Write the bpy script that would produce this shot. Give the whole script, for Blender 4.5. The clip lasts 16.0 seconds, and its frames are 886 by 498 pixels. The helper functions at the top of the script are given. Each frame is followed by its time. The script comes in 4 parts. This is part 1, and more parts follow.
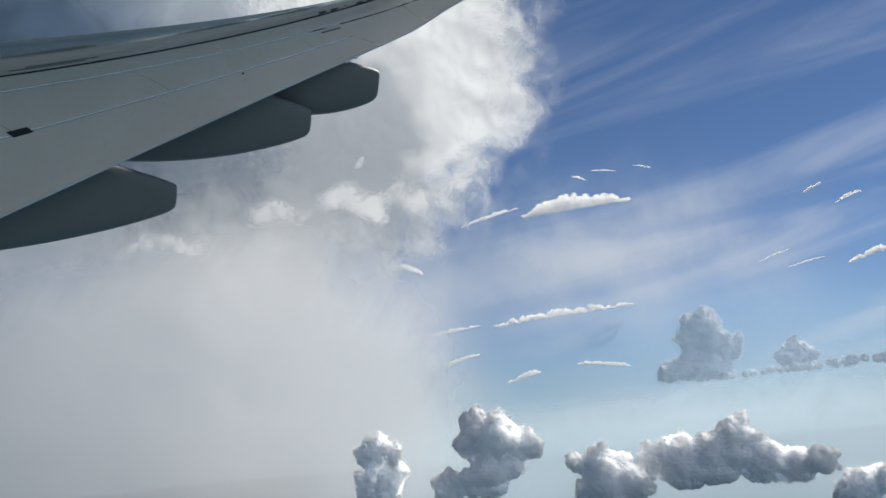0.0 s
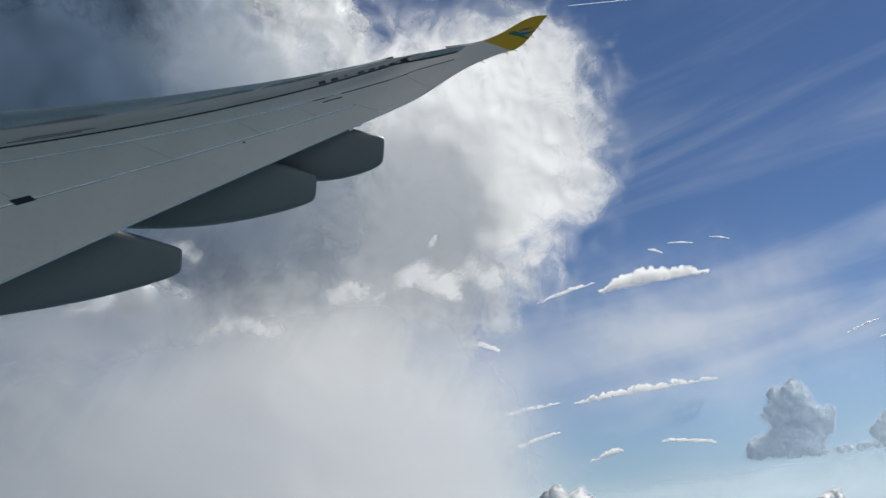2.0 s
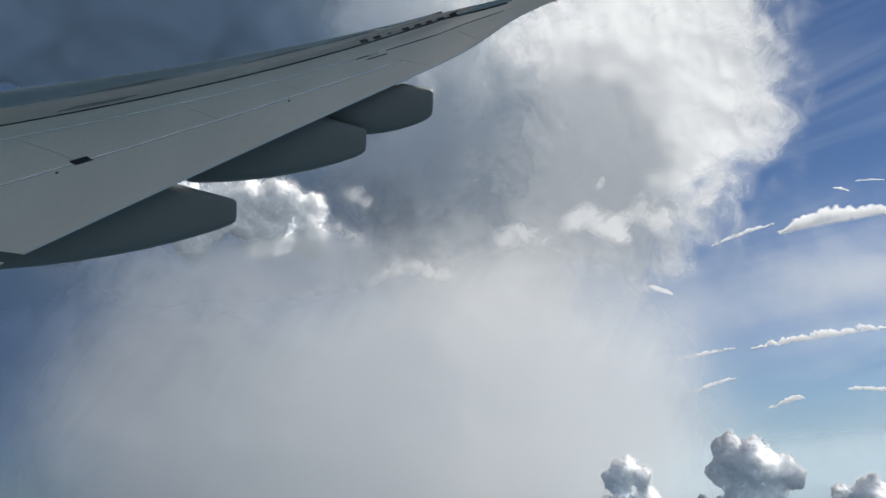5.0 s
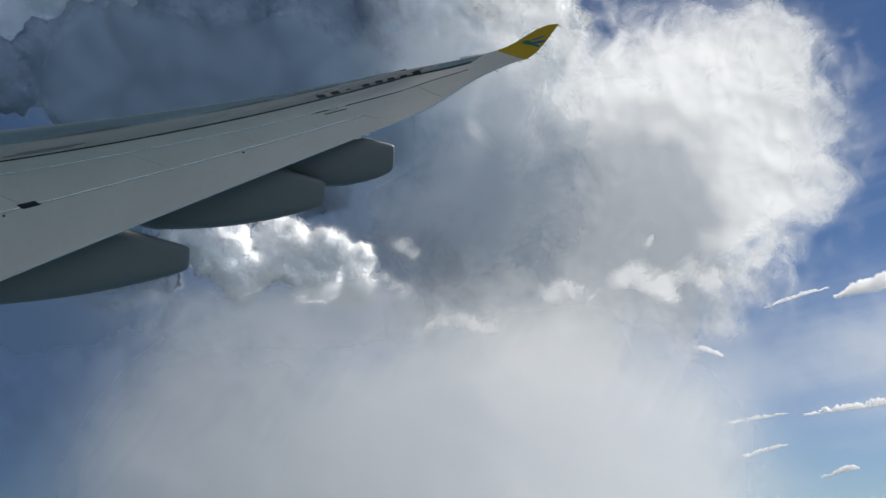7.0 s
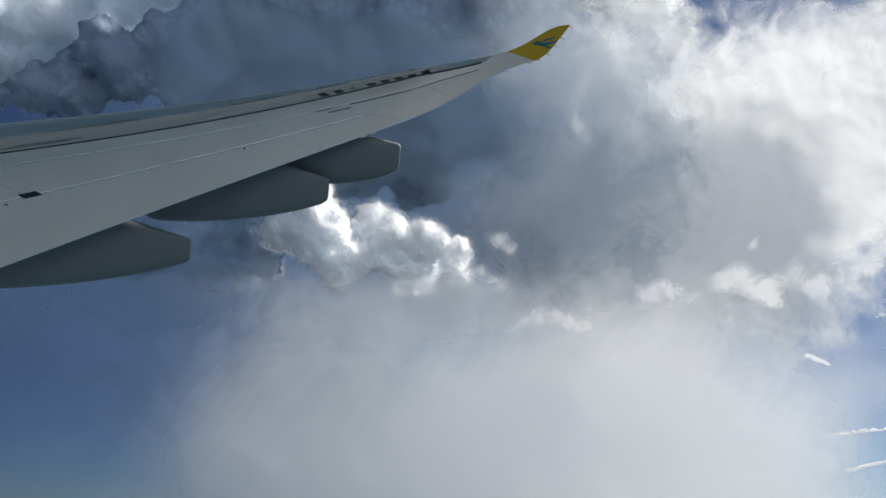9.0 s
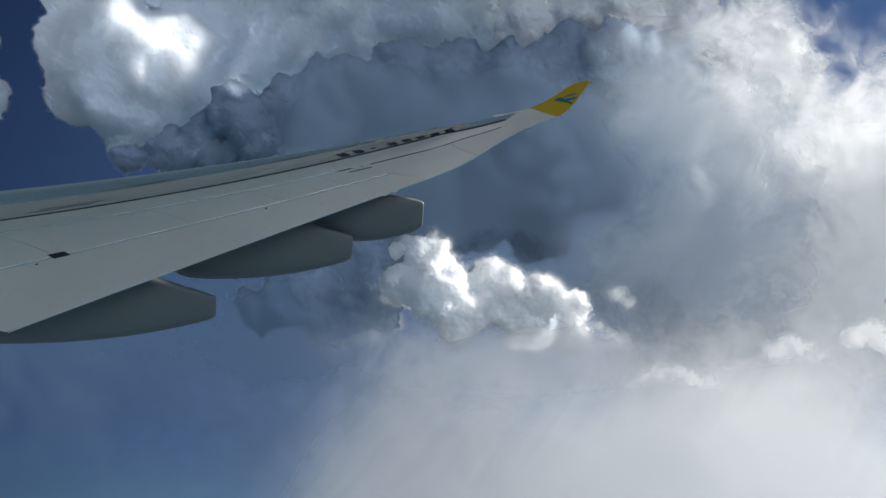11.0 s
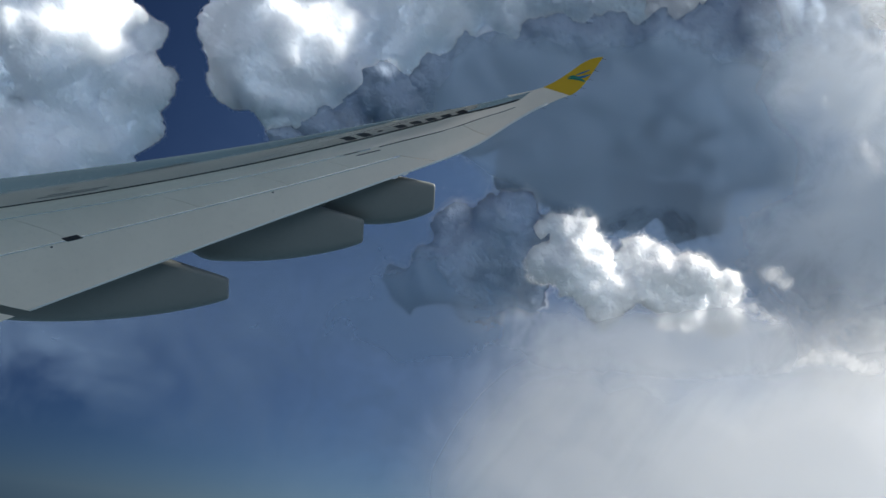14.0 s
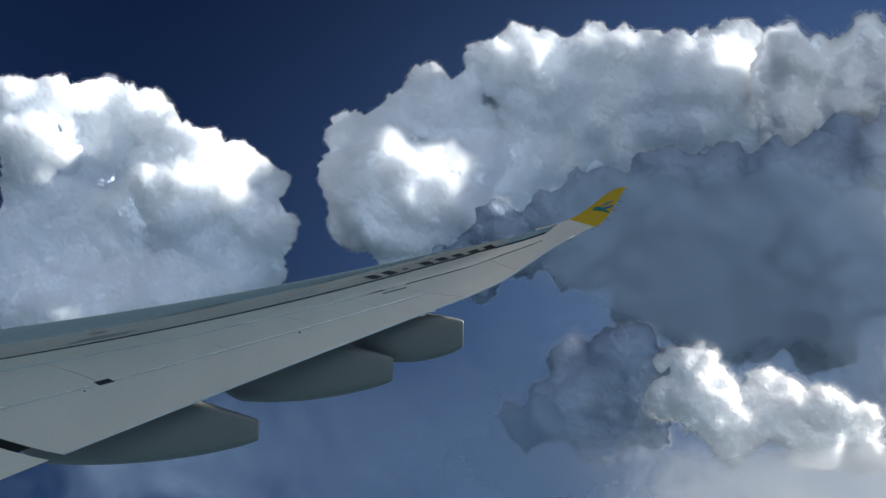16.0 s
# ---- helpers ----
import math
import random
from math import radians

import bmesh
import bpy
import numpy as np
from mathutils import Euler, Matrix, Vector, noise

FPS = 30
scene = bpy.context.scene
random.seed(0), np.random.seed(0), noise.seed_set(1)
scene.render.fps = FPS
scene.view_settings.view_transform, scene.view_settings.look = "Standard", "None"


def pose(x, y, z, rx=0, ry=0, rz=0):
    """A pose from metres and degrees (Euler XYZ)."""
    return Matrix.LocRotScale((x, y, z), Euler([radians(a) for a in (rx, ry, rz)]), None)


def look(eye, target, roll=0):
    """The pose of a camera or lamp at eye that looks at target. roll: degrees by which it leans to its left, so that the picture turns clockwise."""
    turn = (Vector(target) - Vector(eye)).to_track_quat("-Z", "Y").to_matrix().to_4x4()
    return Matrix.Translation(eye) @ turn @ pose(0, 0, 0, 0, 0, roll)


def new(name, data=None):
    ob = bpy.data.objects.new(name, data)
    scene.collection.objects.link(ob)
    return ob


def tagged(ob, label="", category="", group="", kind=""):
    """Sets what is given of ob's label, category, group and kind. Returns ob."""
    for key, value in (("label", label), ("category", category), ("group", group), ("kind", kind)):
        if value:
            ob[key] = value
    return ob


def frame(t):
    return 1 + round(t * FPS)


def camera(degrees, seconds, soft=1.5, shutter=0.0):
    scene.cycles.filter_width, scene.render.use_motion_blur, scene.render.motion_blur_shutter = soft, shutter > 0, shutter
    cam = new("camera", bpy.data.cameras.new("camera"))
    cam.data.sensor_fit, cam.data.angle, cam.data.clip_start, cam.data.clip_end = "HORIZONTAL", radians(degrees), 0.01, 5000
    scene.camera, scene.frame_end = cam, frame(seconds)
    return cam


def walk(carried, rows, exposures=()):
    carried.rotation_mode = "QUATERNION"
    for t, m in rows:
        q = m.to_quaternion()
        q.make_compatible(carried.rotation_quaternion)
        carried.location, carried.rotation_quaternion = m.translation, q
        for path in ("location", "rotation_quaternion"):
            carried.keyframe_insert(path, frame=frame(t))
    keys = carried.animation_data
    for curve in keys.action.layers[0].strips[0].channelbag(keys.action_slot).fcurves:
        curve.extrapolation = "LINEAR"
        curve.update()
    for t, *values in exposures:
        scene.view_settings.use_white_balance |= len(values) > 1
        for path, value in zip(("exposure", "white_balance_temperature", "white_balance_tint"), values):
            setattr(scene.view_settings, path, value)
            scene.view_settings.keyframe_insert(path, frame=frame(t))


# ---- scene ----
cam = camera(50.0, 16.0)
# seconds, eye (x, y, z), yaw, pitch, roll in degrees
ROWS = [
    (0.0, -10.56, 0.18, 1.49, 0.00, 11.00, 5.00),
    (0.5, -10.06, 0.01, 1.31, 1.07, 12.44, 5.19),
    (1.0, -9.57, 0.05, 1.12, 2.18, 15.38, 5.74),
    (1.5, -9.04, 0.01, 0.90, 3.24, 16.46, 5.46),
    (2.0, -8.50, -0.10, 0.66, 4.80, 16.11, 5.30),
    (2.5, -7.86, -0.37, 0.52, 6.43, 15.73, 4.91),
    (3.0, -7.31, -0.30, 0.47, 7.12, 17.52, 4.98),
    (3.5, -6.73, -0.36, 0.41, 7.66, 19.54, 5.67),
    (4.0, -6.11, -0.38, 0.33, 9.52, 17.34, 4.90),
    (4.5, -5.25, -0.59, 0.17, 12.36, 14.06, 2.76),
    (5.0, -4.54, -0.85, 0.11, 14.84, 13.42, 3.23),
    (7.5, -0.75, -0.15, -0.07, 17.88, 16.95, -0.12),
    (8.0, 0.00, 0.00, 0.01, 18.48, 15.80, -1.15),
    (8.5, 0.66, 0.19, -0.00, 20.43, 13.95, -1.83),
    (9.0, 1.51, 0.61, 0.13, 22.47, 16.25, -2.71),
    (9.5, 2.21, 0.88, 0.17, 23.85, 18.21, -3.09),
    (10.0, 2.97, 1.16, 0.17, 25.79, 18.59, -3.43),
    (12.5, 6.48, 3.14, 0.85, 34.00, 19.17, -6.34),
    (13.0, 7.09, 3.59, 0.93, 35.44, 18.75, -6.64),
    (13.5, 7.65, 4.06, 1.03, 36.64, 17.64, -7.17),
    (14.0, 8.11, 4.61, 1.11, 37.99, 16.85, -7.52),
    (14.5, 8.68, 5.16, 1.23, 39.74, 17.07, -7.49),
    (15.0, 9.19, 5.70, 1.33, 41.39, 19.22, -7.66),
    (15.5, 9.73, 6.23, 1.44, 43.51, 22.70, -7.98),
    (16.0, 10.02, 6.77, 1.65, 45.11, 24.05, -8.63),
]
walk(cam, [(t, pose(x, y, z, 90 + pitch, roll, yaw)) for t, x, y, z, yaw, pitch, roll in ROWS],
     exposures=[(0.0, 0.78), (5.0, 0.82), (8.5, 0.88), (13.0, 1.17), (16.0, 1.22)])

# ---- sun and sky ----
SUN_AZ, SUN_EL = -50.0, 44.0          # degrees; azimuth grows to the left of +y


def heading(az, el):
    a, b = radians(az), radians(el)
    return Vector((-math.sin(a) * math.cos(b), math.cos(a) * math.cos(b), math.sin(b)))


lamp = bpy.data.lights.new("sun", "SUN")
lamp.energy, lamp.angle, lamp.color = 4.0, radians(3.0), (1.0, 0.965, 0.90)
sun = new("sun", lamp)
sun.matrix_world = look(heading(SUN_AZ, SUN_EL) * 900, (0, 0, 0))


class Nodes:
    """Short hand for building a node tree."""

    def __init__(self, tree):
        self.tree = tree
        tree.nodes.clear()

    def add(self, kind, **values):
        node = self.tree.nodes.new(kind)
        for key, value in values.items():
            setattr(node, key, value)
        return node

    def link(self, a, b):
        self.tree.links.new(a, b)

    def put(self, socket, value):
        if isinstance(value, (int, float, tuple)):
            socket.default_value = value
        else:
            self.link(value, socket)

    def math(self, op, a, b=0.0, c=0.0):
        node = self.add("ShaderNodeMath", operation=op)
        for socket, value in zip(node.inputs, (a, b, c)):
            self.put(socket, value)
        return node.outputs[0]

    def mix(self, fac, a, b, blend="MIX"):
        node = self.add("ShaderNodeMix", data_type="RGBA", blend_type=blend)
        self.put(node.inputs[0], fac)
        self.put(node.inputs[6], a)
        self.put(node.inputs[7], b)
        return node.outputs[2]

    def noise(self, vector, scale, detail=4.0, rough=0.55, distort=0.0):
        node = self.add("ShaderNodeTexNoise")
        if vector is not None:
            self.link(vector, node.inputs["Vector"])
        node.inputs["Scale"].default_value = scale
        node.inputs["Detail"].default_value = detail
        node.inputs["Roughness"].default_value = rough
        node.inputs["Distortion"].default_value = distort
        return node.outputs["Fac"]

    def fit(self, value, lo, hi, a=0.0, b=1.0):
        node = self.add("ShaderNodeMapRange", interpolation_type="SMOOTHSTEP")
        self.put(node.inputs[0], value)
        for i, v in enumerate((lo, hi, a, b)):
            self.put(node.inputs[i + 1], v)
        return node.outputs[0]

    def vec(self, x, y, z):
        node = self.add("ShaderNodeCombineXYZ")
        for socket, value in zip(node.inputs, (x, y, z)):
            self.put(socket, value)
        return node.outputs[0]


world = bpy.data.worlds.new("sky")
scene.world = world
world.use_nodes = True
W = Nodes(world.node_tree)
where = W.add("ShaderNodeTexCoord").outputs["Generated"]
axes = W.add("ShaderNodeSeparateXYZ")
W.link(where, axes.inputs[0])
DEG = 57.29578
az0 = W.math("MULTIPLY", W.math("ARCTAN2", W.math("MULTIPLY", axes.outputs[0], -1.0), axes.outputs[1]), DEG)
el0 = W.math("MULTIPLY", W.math("ARCSINE", axes.outputs[2]), DEG)
# ragged edges: the angles are stirred by noise before the masks are taken
stir = W.math("SUBTRACT", W.noise(where, 9.0, 6.0, 0.6), 0.5)
stir2 = W.math("SUBTRACT", W.noise(where, 4.0, 5.0, 0.55, 0.5), 0.5)
az = W.math("ADD", az0, W.math("MULTIPLY", stir, 16.0))
el = W.math("ADD", el0, W.math("MULTIPLY", stir2, 14.0))


def patch(a, e, wide, high, amount, lean=0.0):
    """A soft bank of haze round azimuth a and elevation e."""
    da, de = W.math("SUBTRACT", az, a), W.math("SUBTRACT", el, e)
    if lean:
        de = W.math("ADD", de, W.math("MULTIPLY", da, lean))
    q = W.math("ADD", W.math("POWER", W.math("ABSOLUTE", W.math("DIVIDE", da, wide)), 2.0),
               W.math("POWER", W.math("ABSOLUTE", W.math("DIVIDE", de, high)), 2.0))
    return W.math("MULTIPLY", W.math("EXPONENT", W.math("MULTIPLY", q, -1.0)), amount)


nishita = W.add("ShaderNodeTexSky", sky_type="NISHITA", sun_disc=False, sun_elevation=radians(SUN_EL),
                sun_rotation=radians(-SUN_AZ), altitude=4000.0, air_density=1.0, dust_density=0.4, ozone_density=2.0)
SKY = 0.048
base = W.mix(1.0, nishita.outputs[0], (SKY * 0.64, SKY * 0.74, SKY * 0.86, 1), "MULTIPLY")
# clear air turns darker blue away from the sun
off = W.math("ABSOLUTE", W.math("SUBTRACT", az0, SUN_AZ))
off = W.math("SUBTRACT", 180.0, W.math("ABSOLUTE", W.math("SUBTRACT", 180.0, off)))
deep = W.mix(W.fit(off, 70.0, 125.0), (1, 1, 1, 1), (0.125, 0.17, 0.245, 1))
# low sky on the left darkened by colour for the cloud's shade
shade = W.math("MULTIPLY", W.fit(az0, 18.0, 34.0), W.fit(el0, 26.0, 10.0))
deep = W.mix(1.0, deep, W.mix(shade, (1, 1, 1, 1), (0.40, 0.48, 0.58, 1)), "MULTIPLY")
colour = W.mix(1.0, base, deep, "MULTIPLY")
# so high up the zenith is a dark navy blue
colour = W.mix(W.fit(el0, 28.0, 58.0), colour, W.mix(1.0, colour, (0.30, 0.34, 0.42, 1), "MULTIPLY"))
# pale haze over the horizon, thinner where the cloud shades it
low = W.math("MULTIPLY", W.fit(el0, 10.0, -2.0), W.math("MULTIPLY", W.fit(az0, 38.0, -5.0, 0.0, 0.85), W.fit(az0, -120.0, -60.0, 0.3, 1.0)))
colour = W.mix(low, colour, (0.165, 0.24, 0.305, 1))
# high thin ice cloud in long streaks
streak = W.noise(W.vec(W.math("ADD", W.math("MULTIPLY", az0, 0.045), 3.0), W.math("ADD", W.math("MULTIPLY", el0, 0.30), W.math("MULTIPLY", az0, 0.05)), 0.0), 1.0, 4.0, 0.5, 0.9)
cirrus = W.math("MULTIPLY", W.fit(streak, 0.44, 0.80), W.fit(az0, 14.0, -6.0))
cirrus = W.math("MULTIPLY", cirrus, W.fit(el0, 30.0, 6.0, 0.08, 0.55))
colour = W.mix(cirrus, colour, (0.34, 0.375, 0.43, 1))
sheet = patch(-9.5, 8.6, 10.0, 3.4, 1.0, 0.1)
colour = W.mix(W.math("MULTIPLY", sheet, W.fit(streak, 0.25, 0.55, 0.6, 1.0)), colour, (0.30, 0.335, 0.39, 1))
# dim grey distance behind the great cloud, with cloud shade painted into the sky
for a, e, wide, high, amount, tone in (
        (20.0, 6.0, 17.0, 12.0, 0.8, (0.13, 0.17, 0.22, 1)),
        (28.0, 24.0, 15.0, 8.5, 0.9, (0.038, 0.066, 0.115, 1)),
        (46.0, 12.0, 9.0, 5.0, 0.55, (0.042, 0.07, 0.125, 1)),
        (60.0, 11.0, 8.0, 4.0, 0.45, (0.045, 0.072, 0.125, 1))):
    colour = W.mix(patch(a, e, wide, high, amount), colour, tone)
# unseen glow behind the eye, added sunward to light the wing, dim blue elsewhere
behind = W.math("MULTIPLY", W.fit(axes.outputs[1], 0.0, -0.6), W.fit(W.noise(where, 3.0, 5.0), 0.3, 0.65, 0.2, 0.8))
colour = W.mix(behind, colour, W.mix(W.fit(axes.outputs[0], -0.3, 0.7), (0.035, 0.06, 0.12, 1), (0.46, 0.49, 0.51, 1)))
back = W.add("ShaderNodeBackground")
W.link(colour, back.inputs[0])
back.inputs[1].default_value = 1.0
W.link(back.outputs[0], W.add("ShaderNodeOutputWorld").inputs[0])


# ---- materials ----
def material(name):
    m = bpy.data.materials.new(name)
    m.use_nodes = True
    return m, Nodes(m.node_tree)


def finish(n, shader):
    n.link(shader, n.add("ShaderNodeOutputMaterial").inputs[0])


def paint(name, colour, rough=0.35, metal=0.0, grain=6.0, dirt=0.12, coat=0.0, bump=0.02):
    """Aircraft paint: base colour with faint streaks along the chord, fine grain and slight waviness."""
    m, n = material(name)
    at = n.add("ShaderNodeTexCoord").outputs["Object"]
    big, fine = n.noise(at, 0.35, 4.0), n.noise(at, grain, 6.0, 0.6)
    tone = n.mix(n.math("MULTIPLY", n.fit(big, 0.35, 0.7), dirt * 2), (*colour, 1), tuple(c * 0.72 for c in colour) + (1,))
    tone = n.mix(n.math("MULTIPLY", n.fit(fine, 0.5, 0.8), dirt), tone, tuple(c * 0.55 for c in colour) + (1,))
    s = n.add("ShaderNodeBsdfPrincipled")
    n.link(tone, s.inputs["Base Color"])
    s.inputs["Metallic"].default_value = metal
    n.put(s.inputs["Roughness"], n.fit(fine, 0.2, 0.8, rough * 0.8, rough * 1.25))
    s.inputs["Coat Weight"].default_value = coat
    s.inputs["Coat Roughness"].default_value = 0.12
    b = n.add("ShaderNodeBump")
    b.inputs["Strength"].default_value, b.inputs["Distance"].default_value = 0.25, bump
    n.link(big, b.inputs["Height"])
    n.link(b.outputs[0], s.inputs["Normal"])
    finish(n, s.outputs[0])
    return m


def cloud_material(name, tone=0.88, depth=34.0, relief=12.0):
    """Cloud: white droplets that scatter the light under their skin before it comes out again."""
    m, n = material(name)
    at = n.add("ShaderNodeTexCoord").outputs["Object"]
    b = n.add("ShaderNodeBump")
    b.inputs["Strength"].default_value, b.inputs["Distance"].default_value = 0.5, relief
    n.link(n.noise(at, 0.36 / relief, 8.0, 0.62), b.inputs["Height"])
    s = n.add("ShaderNodeBsdfPrincipled", subsurface_method="BURLEY")
    s.inputs["Base Color"].default_value = (tone, tone, tone, 1) if isinstance(tone, float) else (*tone, 1)
    s.inputs["Roughness"].default_value = 1.0
    s.inputs["Specular IOR Level"].default_value = 0.0
    s.inputs["Subsurface Weight"].default_value = 1.0
    s.inputs["Subsurface Radius"].default_value = (1.0, 1.0, 1.0)
    s.inputs["Subsurface Scale"].default_value = depth
    n.link(b.outputs[0], s.inputs["Normal"])
    finish(n, s.outputs[0])
    return m


def shred_material(name, tone=0.95, through_light=0.55):
    """Loose mist: tiny shreds that scatter light to both sides."""
    m, n = material(name)
    d, t = n.add("ShaderNodeBsdfDiffuse"), n.add("ShaderNodeBsdfTranslucent")
    mixed = n.add("ShaderNodeMixShader")
    mixed.inputs[0].default_value = through_light
    for k, s in enumerate((d, t)):
        s.inputs["Color"].default_value = (tone, tone, tone, 1)
        n.link(s.outputs[0], mixed.inputs[k + 1])
    finish(n, mixed.outputs[0])
    return m


GREY = paint("grey wing paint", (0.93, 0.81, 0.69), 0.40)
SLAT = paint("glossy leading edge paint", (0.62, 0.62, 0.61), 0.11, 0.85, coat=0.3)
# wing grey made darker, so the flank's shade sits in the paint
FAIR_SHADED = paint("shaded fairing paint", (0.20, 0.215, 0.205), 0.45)
DARK = paint("dark gap sealant", (0.03, 0.03, 0.035), 0.7)
GLINT = paint("pale hinge glint", (0.93, 0.92, 0.90), 0.22, 0.6)
PALE = paint("pale edge paint", (0.86, 0.86, 0.83), 0.35, 0.0)
YELLOW = paint("yellow winglet paint", (0.80, 0.47, 0.02), 0.35)
GREEN = paint("green winglet paint", (0.02, 0.22, 0.16), 0.4)
BLUE = paint("blue winglet paint", (0.03, 0.20, 0.45), 0.4)
INK = paint("black lettering paint", (0.03, 0.03, 0.04), 0.5)
CLOUD = cloud_material("cumulus", (0.74, 0.78, 0.83), 160.0, 16.0)
CRISP = cloud_material("crisp cumulus", (0.86, 0.90, 0.95), 40.0)
SOFT = cloud_material("soft cloud", 0.92, 38.0, 16.0)
# darker blue-grey copy of the cloud: its shade is put into the colour
SHADED_CLOUD = cloud_material("shade-toned cloud", (0.30, 0.37, 0.47), 38.0, 16.0)
SHRED = shred_material("mist shreds")
DENSE = shred_material("dense mist shreds", 0.9, 0.42)


def sea_material():
    m, n = material("sea under haze")
    at = n.add("ShaderNodeTexCoord").outputs["Object"]
    s = n.add("ShaderNodeBsdfPrincipled")
    n.link(n.mix(n.fit(n.noise(at, 0.002, 5.0), 0.3, 0.7), (0.025, 0.05, 0.075, 1), (0.05, 0.085, 0.115, 1)), s.inputs["Base Color"])
    s.inputs["Roughness"].default_value = 0.5
    s.inputs["Specular IOR Level"].default_value = 0.05
    b = n.add("ShaderNodeBump")
    b.inputs["Strength"].default_value, b.inputs["Distance"].default_value = 0.4, 2.0
    n.link(n.noise(at, 0.05, 5.0), b.inputs["Height"])
    n.link(b.outputs[0], s.inputs["Normal"])
    finish(n, s.outputs[0])
    return m


# ---- mesh tools ----
def mesh_object(name, verts, faces, mat, parent=None, smooth=True):
    me = bpy.data.meshes.new(name)
    me.from_pydata([tuple(v) for v in verts], [], faces)
    me.materials.append(mat)
    me.polygons.foreach_set("use_smooth", [smooth] * len(me.polygons))
    me.update()
    ob = new(name, me)
    if parent:
        ob.parent = parent
    return ob


def lattice(seed):
    r = np.random.RandomState(seed)
    return r.permutation(256), r.normal(size=(256, 3))


PERM, GRAD = lattice(5)
GRAD /= np.linalg.norm(GRAD, axis=1)[:, None]


def perlin(p):
    """Gradient noise at the rows of p, about -0.7 to 0.7."""
    i = np.floor(p).astype(int)
    f = p - i
    u = f * f * f * (f * (f * 6 - 15) + 10)
    total = np.zeros(len(p))
    for dx in (0, 1):
        for dy in (0, 1):
            for dz in (0, 1):
                h = PERM[(PERM[(PERM[(i[:, 0] + dx) & 255] + i[:, 1] + dy) & 255] + i[:, 2] + dz) & 255]
                w = (u[:, 0] if dx else 1 - u[:, 0]) * (u[:, 1] if dy else 1 - u[:, 1]) * (u[:, 2] if dz else 1 - u[:, 2])
                total += w * (GRAD[h] * (f - (dx, dy, dz))).sum(1)
    return total


def billow(p, octaves, gain=0.5):
    """Rounded heaps, as of cumulus, 0 to about 1."""
    total, amp = np.zeros(len(p)), 1.0
    for k in range(octaves):
        total += amp * np.abs(perlin(p * 2.03 ** k + 17.3 * k)) * 2
        amp *= gain
    return total


def raw_mesh(name, v, f, mat):
    me = bpy.data.meshes.new(name)
    me.vertices.add(len(v))
    me.vertices.foreach_set("co", np.ascontiguousarray(v, dtype=np.float32).ravel())
    me.loops.add(len(f) * 3)
    me.loops.foreach_set("vertex_index", np.ascontiguousarray(f, dtype=np.int32).ravel())
    me.polygons.add(len(f))
    me.polygons.foreach_set("loop_start", np.arange(0, len(f) * 3, 3, dtype=np.int32))
    me.polygons.foreach_set("use_smooth", np.ones(len(f), dtype=bool))
    me.materials.append(mat)
    me.update(calc_edges=True)
    me.validate()
    return me


def shreds(r, v, n, dist, count, reach, flake):
    """Tiny loose flakes that lie along the skin v with normals n and thin out away from it."""
    pick = r.randint(0, len(v), count)
    base, nn = v[pick], n[pick]
    clump = np.clip(0.5 + 1.6 * perlin(base / (dist * 0.012)) + 0.8 * perlin(base / (dist * 0.004)), 0.05, 2.0)
    off = (r.exponential(1.0, count) * clump * dist * math.radians(reach))[:, None]
    base = base + nn * off + r.normal(size=(count, 3)) * (0.35 * off + dist * math.radians(0.06))
    t1 = np.cross(nn, r.normal(size=(count, 3)))
    t1 /= np.linalg.norm(t1, axis=1)[:, None] + 1e-9
    t2 = np.cross(nn, t1) + nn * r.normal(size=(count, 1)) * 0.4
    w = (dist * math.radians(flake) * r.uniform(0.5, 1.5, count))[:, None]
    return np.stack([base + t1 * w, base - t1 * w * 0.5 + t2 * w * 0.87, base - t1 * w * 0.5 - t2 * w * 0.87], 1).reshape(-1, 3)


